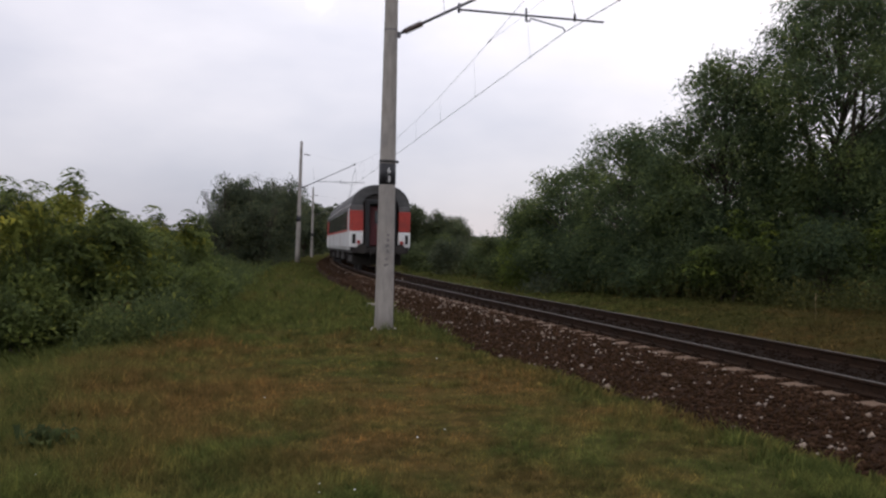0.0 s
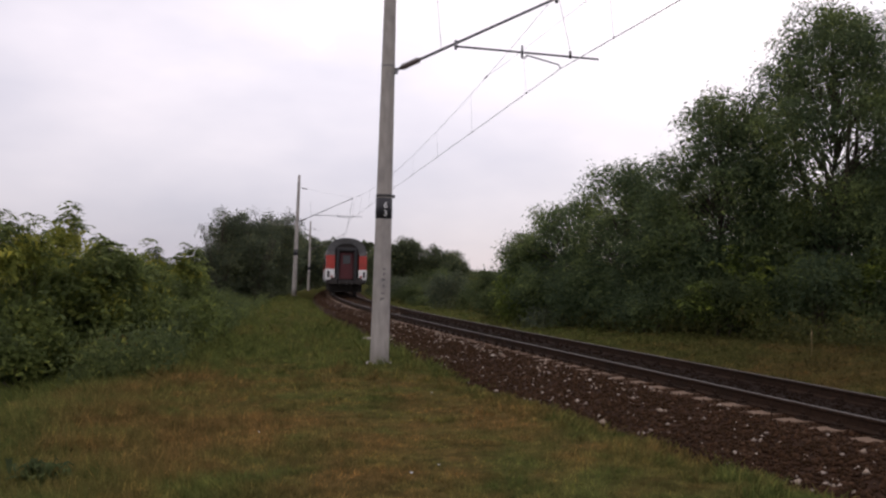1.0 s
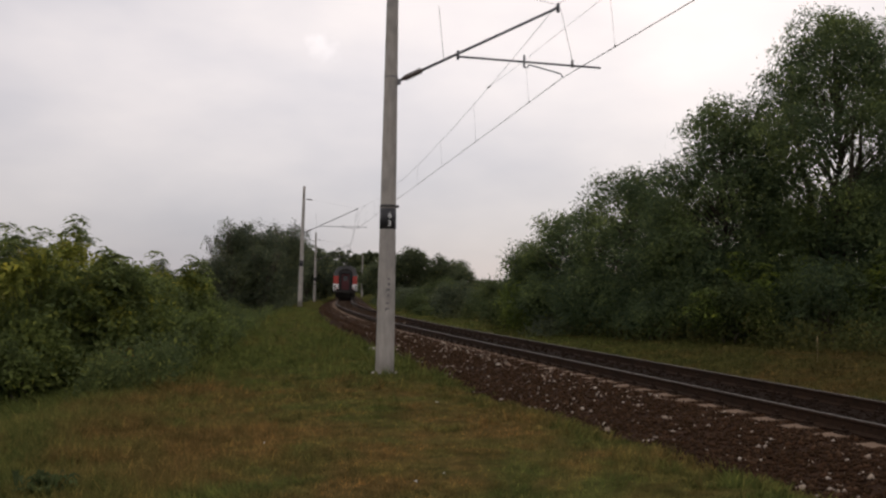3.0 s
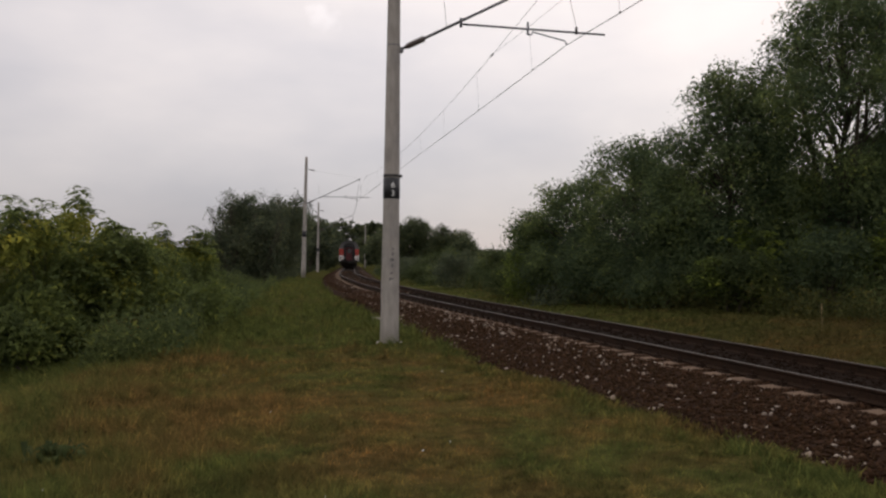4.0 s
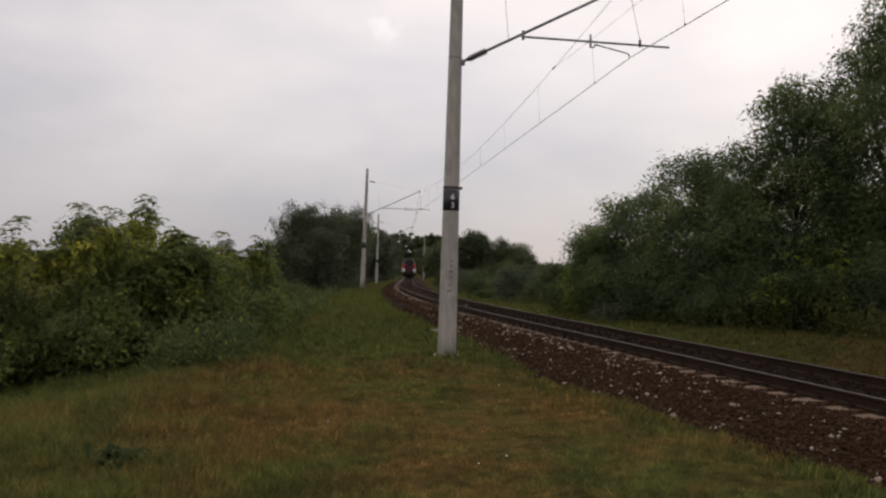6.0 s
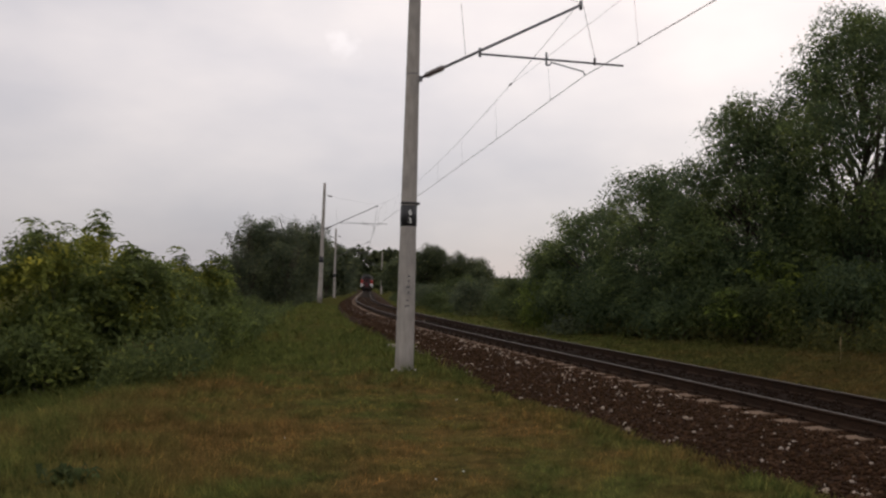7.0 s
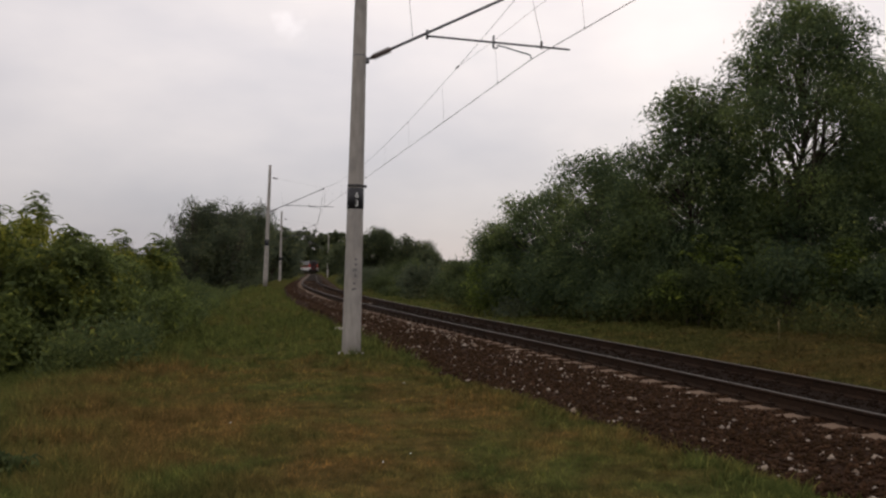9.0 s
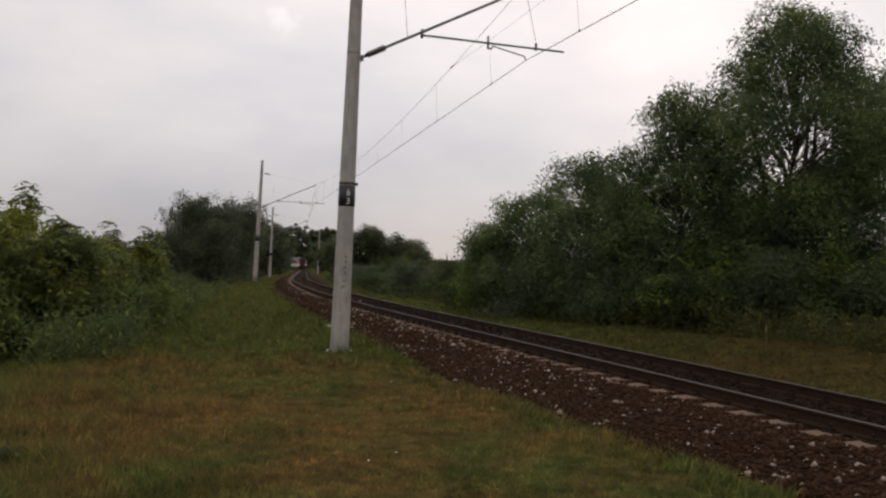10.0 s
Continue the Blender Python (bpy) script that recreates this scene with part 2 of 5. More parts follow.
MAT_INSULATOR = plain("brown_insulator", (0.045, 0.03, 0.026), (0.08, 0.055, 0.045), 20.0, 0.35, bump=0.0, spec=0.5)
MAT_WIRE = plain("weathered_copper", (0.06, 0.055, 0.05), (0.11, 0.10, 0.09), 12.0, 0.6, 0.4, bump=0.0)
MAT_BLACK = plain("black_paint", (0.012, 0.012, 0.014), (0.025, 0.025, 0.028), 20.0, 0.6, dirt=(0.05, 0.05, 0.05))
MAT_STENCIL = plain("worn_stencil_paint", (0.05, 0.05, 0.052), (0.12, 0.118, 0.115), 60.0, 0.8, dirt=(0.2, 0.195, 0.19), dirt_scale=9.0)
MAT_WHITE = plain("white_paint", (0.6, 0.6, 0.58), (0.75, 0.75, 0.72), 30.0, 0.6, bump=0.05)
MAT_BARK = plain("bark", (0.03, 0.024, 0.018), (0.085, 0.068, 0.05), 12.0, 0.95, bump=0.7, stretch=(1, 1, 0.2))
MAT_STRAW = plain("dry_stalk", (0.22, 0.16, 0.08), (0.34, 0.26, 0.14), 20.0, 0.9)
MAT_RED = plain("coach_red", (0.28, 0.028, 0.018), (0.36, 0.040, 0.026), 6.0, 0.45, dirt=(0.2, 0.03, 0.022), dirt_scale=1.2, spec=0.4)
MAT_GREY = plain("coach_light_grey", (0.42, 0.42, 0.42), (0.52, 0.52, 0.51), 6.0, 0.5, dirt=(0.3, 0.28, 0.26), dirt_scale=1.0)
MAT_ROOF = plain("coach_roof", (0.06, 0.06, 0.06), (0.10, 0.099, 0.097), 5.0, 0.7, dirt=(0.06, 0.055, 0.05))
MAT_CAP = plain("dull_grey_paint", (0.075, 0.073, 0.071), (0.115, 0.112, 0.110), 6.0, 0.6, dirt=(0.10, 0.095, 0.09))
MAT_RUBBER = plain("gangway_rubber", (0.012, 0.012, 0.013), (0.03, 0.03, 0.03), 25.0, 0.8)
MAT_ENDDOOR = plain("faded_end_door", (0.058, 0.013, 0.014), (0.092, 0.020, 0.022), 8.0, 0.6, dirt=(0.045, 0.02, 0.02))
MAT_UNDER = plain("underframe", (0.018, 0.016, 0.015), (0.04, 0.035, 0.03), 14.0, 0.85)


def make_window():
    m, n, l, b = material("coach_window", 0.12, 0.0, 0.5)
    b.inputs["Base Color"].default_value = (0.015, 0.017, 0.018, 1)
    return m


MAT_WINDOW = make_window()
m_, n_, l_, b_ = material("tail_lamp_red", 0.3)
b_.inputs["Base Color"].default_value = (0.28, 0.02, 0.015, 1)
MAT_TAIL = m_
LEAF_ELDER = make_leaf("elder_leaf", (0.088, 0.110, 0.046), (0.120, 0.148, 0.050), (0.180, 0.205, 0.056), 0.9)
LEAF_TIP = make_leaf("elder_tip_leaf", (0.120, 0.145, 0.042), (0.215, 0.230, 0.055), (0.350, 0.335, 0.070), 0.8)
# grey-green hedge leaf, its blue raised to put distance haze into the colour
LEAF_HEDGE = make_leaf("hedge_leaf", (0.066, 0.080, 0.056), (0.094, 0.110, 0.070), (0.134, 0.150, 0.086), 0.5)
LEAF_SCRUB = make_leaf("scrub_leaf", (0.050, 0.065, 0.032), (0.078, 0.098, 0.040), (0.130, 0.150, 0.052), 0.45)
# wide tone range puts light-topped clumps into the acacia's leaf colour
LEAF_ACACIA = make_leaf("acacia_leaf", (0.062, 0.086, 0.052), (0.104, 0.136, 0.066), (0.158, 0.194, 0.074), 0.5)
LEAF_BRIGHT = make_leaf("bright_leaf", (0.086, 0.116, 0.032), (0.130, 0.166, 0.040), (0.205, 0.240, 0.050), 1.0)
LEAF_FAR = make_leaf("far_leaf", (0.070, 0.084, 0.050), (0.090, 0.106, 0.058), (0.115, 0.130, 0.066), 0.25)
LEAF_WEED = make_leaf("weed_leaf", (0.060, 0.068, 0.026), (0.088, 0.090, 0.034), (0.120, 0.106, 0.042), 1.0)
LEAF_RUST = make_leaf("rusty_weed_leaf", (0.085, 0.050, 0.020), (0.14, 0.080, 0.030), (0.16, 0.115, 0.036), 1.5)


# ================= track line =================
TURN_IN, TURN_OUT = 7.0, 4.0


def track_line():
    """Centreline points one metre apart: x, y, heading to the left in degrees."""
    x, y, h = 5.47, 9.99, 16.2
    k = math.tan(radians(h))
    pts = [(x + k * b, y - b, h) for b in range(70, 0, -1)]
    s = 0.0
    while s < 430:
        pts.append((x, y, h))
        if 0 < s < 40:
            h -= TURN_IN / 40
        elif 40 <= s < 86:
            h -= TURN_OUT / 45
        elif 284 < s < 345:
            h += 0.35
        x -= math.sin(radians(h))
        y += math.cos(radians(h))
        s += 1.0
    return np.array(pts)


LINE = track_line()
ARC = np.concatenate([[0], np.cumsum(np.hypot(np.diff(LINE[:, 0]), np.diff(LINE[:, 1])))])


def rail_z(y):
    """Level of the railheads: the line falls gently away."""
    u = np.clip(np.asarray(y, float) - 12.0, 0.0, 330.0)
    return -0.0115 * (u * u / (u + 16.0))


def at_arc(s):
    x = np.interp(s, ARC, LINE[:, 0])
    y = np.interp(s, ARC, LINE[:, 1])
    return x, y, rail_z(y), np.interp(s, ARC, LINE[:, 2])


def arc_of(y):
    return float(np.interp(y, LINE[:, 1], ARC))


def side(x, y):
    """Offset from the track's centreline, to the right."""
    return (x - np.interp(y, LINE[:, 1], LINE[:, 0])) * np.cos(np.radians(np.interp(y, LINE[:, 1], LINE[:, 2])))


def smooth(a, b, v):
    t = np.clip((v - a) / (b - a), 0, 1)
    return t * t * (3 - 2 * t)


def bank_cut(x, y):
    """How far the embankment's left side falls below its shoulder, beyond the near stretch."""
    x, y = np.asarray(x, float), np.asarray(y, float)
    edge = np.interp(y, [8, 14, 27, 50, 80], [9.5, 8.0, 6.4, 4.8, 4.6])
    return 1.55 * smooth(0.0, 3.4, -side(x, y) - edge) * smooth(20.0, 34.0, y) * smooth(330.0, 240.0, y)


def ground_z(x, y):
    x, y = np.asarray(x, float), np.asarray(y, float)
    u, z = side(x, y), rail_z(y)
    edge = np.interp(y, [8, 14, 27, 50, 80], [9.5, 8.0, 6.4, 4.8, 4.6])
    shelf = -0.36 - 0.10 * smooth(3.0, 8.0, -u) + 0.13 * smooth(14.0, 6.0, y)
    left = shelf - 0.85 * smooth(0.0, 5.0, -u - edge) - 1.3 * smooth(14.0, 60.0, -u) - bank_cut(x, y)
    right = -0.45 + 0.33 * smooth(2.8, 7.5, u) - 0.9 * smooth(11.0, 40.0, u)
    side_z = np.where(u < 0, left, right)
    lumps = 0.035 * np.sin(x * 1.3 + 0.7 * y) * np.cos(y * 0.9 - 0.4 * x) + 0.02 * np.sin(3.1 * x) * np.sin(2.7 * y + 1.0)
    bed = smooth(3.4, 2.2, np.abs(u))
    z = z + side_z + lumps * (1 - bed) - 0.22 * bed
    far = smooth(250, 900, np.hypot(x, y))
    return z * (1 - far) + (-3.4) * far


# ================= builders =================
def mesh_of(name, verts, faces, mat, smooth_faces=False):
    me = bpy.data.meshes.new(name)
    me.from_pydata([tuple(v) for v in verts], [], [tuple(f) for f in faces])
    for m in mat if isinstance(mat, (list, tuple)) else (mat,):
        me.materials.append(m)
    if smooth_faces:
        me.polygons.foreach_set("use_smooth", [True] * len(me.polygons))
    me.update()
    return me


def quick_mesh(name, verts, size, mat):
    """A mesh of separate polygons of so many corners each, from an array of corners."""
    verts = np.asarray(verts, np.float32).reshape(-1, 3)
    n = len(verts) // size
    me = bpy.data.meshes.new(name)
    me.vertices.add(len(verts))
    me.vertices.foreach_set("co", verts.ravel())
    me.loops.add(len(verts))
    me.loops.foreach_set("vertex_index", np.arange(len(verts), dtype=np.int32))
    me.polygons.add(n)
    me.polygons.foreach_set("loop_start", np.arange(0, len(verts), size, dtype=np.int32))
    me.materials.append(mat)
    me.update(calc_edges=True)
    return me


def part(name, bm, mat, parent, label=""):
    me = bpy.data.meshes.new(name)
    bm.to_mesh(me)
    bm.free()
    for m in mat if isinstance(mat, (list, tuple)) else (mat,):
        me.materials.append(m)
    ob = new(name, me)
    ob.parent = parent
    if label:
        ob["label"] = label
    return ob


def child(name, me, parent, m=None):
    ob = new(name, me)
    ob.parent = parent
    if m is not None:
        ob.matrix_basis = m
    return ob


def thing(name, m, label, category, group="", kind=""):
    ob = new(name)
    ob.empty_display_size = 0.2
    ob.matrix_basis = m
    return tagged(ob, label, category, group, kind)


def box(bm, x0, y0, z0, x1, y1, z1, bevel=0.0):
    r = bmesh.ops.create_cube(bm, size=1.0)
    for v in r["verts"]:
        v.co = Vector((x0 if v.co.x < 0 else x1, y0 if v.co.y < 0 else y1, z0 if v.co.z < 0 else z1))
    if bevel:
        es = list({e for v in r["verts"] for e in v.link_edges})
        bmesh.ops.bevel(bm, geom=es, offset=bevel, segments=1, affect="EDGES")
    return bm


def tube(bm, pts, radii, seg=8):
    """A tapered tube along points."""
    rings = []
    for k, p in enumerate(pts):
        p = Vector(p)
        a = Vector(pts[max(k - 1, 0)])
        b = Vector(pts[min(k + 1, len(pts) - 1)])
        d = (b - a).normalized()
        q = d.to_track_quat("Z", "Y")
        r = radii[k] if isinstance(radii, (list, tuple)) else radii
        rings.append([bm.verts.new(p + q @ Vector((r * math.cos(2 * math.pi * j / seg), r * math.sin(2 * math.pi * j / seg), 0))) for j in range(seg)])
    for a, b in zip(rings, rings[1:]):
        for j in range(seg):
            f = bm.faces.new((a[j], a[(j + 1) % seg], b[(j + 1) % seg], b[j]))
            f.smooth = True
    bm.faces.new(list(reversed(rings[0])))
    bm.faces.new(rings[-1])
    return bm


def sweep(profile, s0, s1, step, closed=True):
    """A cross-section (offset to the right, height over the railhead) carried along the track."""
    n = int((s1 - s0) / step) + 1
    verts, faces, k = [], [], len(profile)
    for i in range(n):
        x, y, z, h = at_arc(s0 + i * step)
        c, sn = math.cos(radians(h)), math.sin(radians(h))
        f = float(np.interp(y, [17, 32], [1.0, 0.25]))
        for u, w in profile:
            if u < -1.8:
                u = -1.8 + (u + 1.8) * f
            verts.append((x + u * c, y + u * sn, z + w))
    for i in range(n - 1):
        for j in range(k if closed else k - 1):
            a, b = i * k + j, i * k + (j + 1) % k
            faces.append((a, a + k, b + k, b))
    return verts, faces


# ================= ground =================
def spaced(near, far_, step, grow):
    out, v, st = [near], near, step
    while v < far_:
        st *= grow
        v += st
        out.append(v)
    return out


xs = np.array(sorted({round(v, 3) for v in np.arange(-16, 20.01, 0.4)} | {-round(v, 3) for v in spaced(16, 3500, 0.4, 1.14)} | {round(v, 3) for v in spaced(20, 3500, 0.4, 1.14)}))
ys = np.array(sorted({round(v, 3) for v in np.arange(-2, 60.01, 0.4)} | {round(v, 3) for v in spaced(60, 4000, 0.4, 1.03)} | {-round(v, 3) for v in spaced(2, 3500, 0.6, 1.25)}))
gx, gy = np.meshgrid(xs, ys)
gz = ground_z(gx, gy)
nx, ny = len(xs), len(ys)
idx = np.arange(nx * ny).reshape(ny, nx)
quads = np.stack([idx[:-1, :-1], idx[:-1, 1:], idx[1:, 1:], idx[1:, :-1]], -1).reshape(-1, 4)
ground = new("ground", mesh_of("ground", np.stack([gx, gy, gz], -1).reshape(-1, 3), quads, MAT_TURF, True))
tagged(ground, "worn green and straw-brown turf on a railway bank", "ground", kind="structure")

# the pale stubble field behind the hedge
fx, fy = np.meshgrid(np.linspace(-92, -45, 14), np.linspace(232, 300, 14))
fz = ground_z(fx, fy) + 0.12
fi = np.arange(196).reshape(14, 14)
fq = np.stack([fi[:-1, :-1], fi[:-1, 1:], fi[1:, 1:], fi[1:, :-1]], -1).reshape(-1, 4)
field = new("field", mesh_of("field", np.stack([fx, fy, fz], -1).reshape(-1, 3), fq, MAT_FIELD, True))
tagged(field, "pale ripe stubble field beyond the hedges", "field", kind="structure")

# ================= track =================
BED = [(-3.7, -0.52), (-3.05, -0.36), (-2.3, -0.30), (-1.75, -0.19), (-1.35, -0.17), (-0.95, -0.19), (-0.66, -0.165), (-0.5, -0.155), (0.5, -0.155), (0.66, -0.165), (0.95, -0.19), (1.35, -0.17), (1.75, -0.20), (2.9, -0.62), (3.2, -0.9), (-3.2, -0.9)]
bv, bf = sweep(BED, 0.0, 440.0, 1.0)
ballast = tagged(new("ballast", mesh_of("ballast", bv, bf, MAT_BALLAST)), "red-brown crushed stone ballast under the rails", "ballast", kind="structure")

ov, of = sweep([(-0.70, -0.168), (-0.5, -0.151), (0.5, -0.151), (1.3, -0.152), (1.3, -0.2), (-0.70, -0.2)], 0.0, 440.0, 1.0)
tagged(new("ballast_between_rails", mesh_of("ballast_between_rails", ov, of, MAT_DARKBALLAST)), "darker ballast between the rails", "ballast", kind="structure")

track = thing("railway_track", Matrix(), "single rusty railway track on concrete sleepers in ballast", "railway track", kind="structure")
RAIL = [(-0.07, -0.16), (0.07, -0.16), (0.07, -0.145), (0.012, -0.125), (0.010, -0.045), (0.034, -0.03), (0.034, -0.006), (-0.034, -0.006), (-0.034, -0.03), (-0.010, -0.045), (-0.012, -0.125), (-0.07, -0.145)]
HEAD = [(0.028, -0.0065), (0.022, 0.0), (-0.022, 0.0), (-0.028, -0.0065)]
for off in (-0.752, 0.752):
    rv, rf = sweep([(u + off, w) for u, w in RAIL], 0.0, 440.0, 0.8)
    rail = child("rail", mesh_of("rail", rv, rf, MAT_RAIL), track)
    hv, hf = sweep([(u + off, w) for u, w in HEAD], 0.0, 440.0, 0.8)
    child("running_surface", mesh_of("running_surface", hv, hf, MAT_RAILHEAD), rail)


def sleeper_mesh():
    bm = bmesh.new()
    prof = [(-1.21, -0.40), (1.21, -0.40), (1.21, -0.175), (0.95, -0.165), (0.55, -0.165), (0.35, -0.215), (-0.35, -0.215), (-0.55, -0.165), (-0.95, -0.165), (-1.21, -0.175)]
    a = [bm.verts.new((u, -0.135, w)) for u, w in prof]
    b = [bm.verts.new((u, 0.135, w)) for u, w in prof]
    bm.faces.new(a)
    bm.faces.new(list(reversed(b)))
    for k in range(len(prof)):
        j = (k + 1) % len(prof)
        bm.faces.new((a[j], a[k], b[k], b[j]))
    bmesh.ops.recalc_face_normals(bm, faces=bm.faces)
    me = bpy.data.meshes.new("sleeper")
    bm.to_mesh(me)
    bm.free()
    me.materials.append(MAT_SLEEPER)
    return me


def fastening_mesh():
    bm = bmesh.new()
    box(bm, -0.17, -0.09, -0.17, 0.17, 0.09, -0.150)
    for sx in (-1, 1):
        box(bm, sx * 0.115 - 0.035, -0.05, -0.152, sx * 0.115 + 0.035, 0.05, -0.115)
        box(bm, sx * 0.115 - 0.016, -0.016, -0.116, sx * 0.115 + 0.016, 0.016, -0.07)
    me = bpy.data.meshes.new("rail_fastening")
    bm.to_mesh(me)
    bm.free()
    me.materials.append(MAT_RAIL)
    return me


SLEEPER, FASTENING = sleeper_mesh(), fastening_mesh()
S_NEAR = arc_of(4.0)


def on_track(s, u=0.0, w=0.0):
    x, y, z, h = at_arc(s)
    return pose(float(x), float(y), float(z), 0, 0, float(h)) @ pose(u, 0, w)


rng = np.random.default_rng(5)
for k in range(290):
    s = S_NEAR + 0.6 * k
    sl = child("sleeper", SLEEPER, track, on_track(s) @ pose(rng.normal(0, 0.012), rng.normal(0, 0.012), rng.normal(0, 0.003), 0, 0, rng.normal(0, 0.5)))
    if k < 110:
        for off in (-0.752, 0.752):
            child("rail_fastening", FASTENING, sl, pose(off, 0, 0))
far_v, far_f = [], []
sv = [v.co.copy() for v in SLEEPER.vertices]
sf = [tuple(p.vertices) for p in SLEEPER.polygons]
for k in range(290, 560):
    m = on_track(S_NEAR + 0.6 * k)
    base = len(far_v)
    far_v += [m @ v for v in sv]
    far_f += [tuple(base + i for i in f) for f in sf]
tagged(child("sleepers_beyond", mesh_of("sleepers_beyond", far_v, far_f, MAT_SLEEPER), track), kind="stuff")


def ballast_stones(n, s0, s1, u0, u1, size, seed, mat):
    r = np.random.default_rng(seed)
    s = s0 + (s1 - s0) * r.random(n) ** 1.4
    u = u0 + (u1 - u0) * r.random(n)
    x = np.interp(s, ARC, LINE[:, 0])
    y = np.interp(s, ARC, LINE[:, 1])
    h = np.radians(np.interp(s, ARC, LINE[:, 2]))
    prof = sorted((p for p in BED[:14]), key=lambda p: p[0])
    w = np.interp(u, [p[0] for p in prof], [p[1] for p in prof])
    keep = ~((np.abs(((s - S_NEAR) / 0.6 + 0.5) % 1.0 - 0.5) < 0.24) & (np.abs(u) < 1.2) & (np.abs(u) > 0.6))
    keep &= np.abs(np.abs(u) - 0.752) > 0.09
    x, y, h, u, w = x[keep], y[keep], h[keep], u[keep], w[keep]
    u = np.where(u < -1.8, -1.8 + (u + 1.8) * np.interp(y, [17, 32], [1.0, 0.25]), u)
    n = len(x)
    cen = np.stack([x + u * np.cos(h), y + u * np.sin(h), rail_z(y) + w + r.random(n) * 0.012], -1)
    octa = np.array([(1, 0, 0), (0, 1, 0), (-1, 0, 0), (0, -1, 0), (0, 0, 1), (0, 0, -1)], float)
    tri = np.array([(0, 1, 4), (1, 2, 4), (2, 3, 4), (3, 0, 4), (1, 0, 5), (2, 1, 5), (3, 2, 5), (0, 3, 5)])
    rad = size * (0.5 + r.random((n, 1, 1)) ** 2 * 0.9)
    v = octa[None] * (0.7 + 0.6 * r.random((n, 6, 1))) * np.stack([np.ones(n), 0.7 + 0.3 * r.random(n), 0.5 + 0.3 * r.random(n)], -1)[:, None] * rad
    v += r.normal(0, 0.18, v.shape) * rad
    a = r.random(n) * 6.283
    rx = v[..., 0] * np.cos(a)[:, None] - v[..., 1] * np.sin(a)[:, None]
    ry = v[..., 0] * np.sin(a)[:, None] + v[..., 1] * np.cos(a)[:, None]
    v = np.stack([rx, ry, v[..., 2]], -1) + cen[:, None]
    me = bpy.data.meshes.new("ballast_stones")
    me.vertices.add(n * 6)
    me.vertices.foreach_set("co", v.astype(np.float32).ravel())
    f = (tri[None] + 6 * np.arange(n)[:, None, None]).reshape(-1)
    me.loops.add(len(f))
    me.loops.foreach_set("vertex_index", f.astype(np.int32))
    me.polygons.add(len(f) // 3)
    me.polygons.foreach_set("loop_start", np.arange(0, len(f), 3, dtype=np.int32))
    me.materials.append(mat)
    me.update(calc_edges=True)
    return new("ballast_stones", me)


tagged(ballast_stones(42000, arc_of(5.0), arc_of(40.0), -3.3, -0.7, 0.032, 3, MAT_STONE), "loose red-brown and pale ballast stones", "ballast stones", kind="stuff")
tagged(ballast_stones(220, arc_of(5.0), arc_of(30.0), -3.2, -1.15, 0.042, 12, MAT_PALE), "scattered pale limestone pieces on the ballast", "ballast stones", kind="stuff")
tagged(ballast_stones(260, arc_of(13.0), arc_of(36.0), -1.9, -1.05, 0.045, 13, MAT_PALE), "pale broken stones beside the sleeper ends", "ballast stones", kind="stuff")
tagged(ballast_stones(10000, arc_of(5.0), arc_of(40.0), -0.72, 1.9, 0.036, 6, MAT_DARKBALLAST), "dark ballast stones between the rails", "ballast stones", kind="stuff")
tagged(ballast_stones(6000, arc_of(38.0), arc_of(110.0), -2.9, 1.7, 0.055, 4, MAT_STONE), "distant red-brown ballast stones", "ballast stones", kind="stuff")


# ================= catenary masts and wires =================
def ring(bm, z, r, h, seg=16):
    tube(bm, [(0, 0, z), (0, 0, z + h)], r, seg)


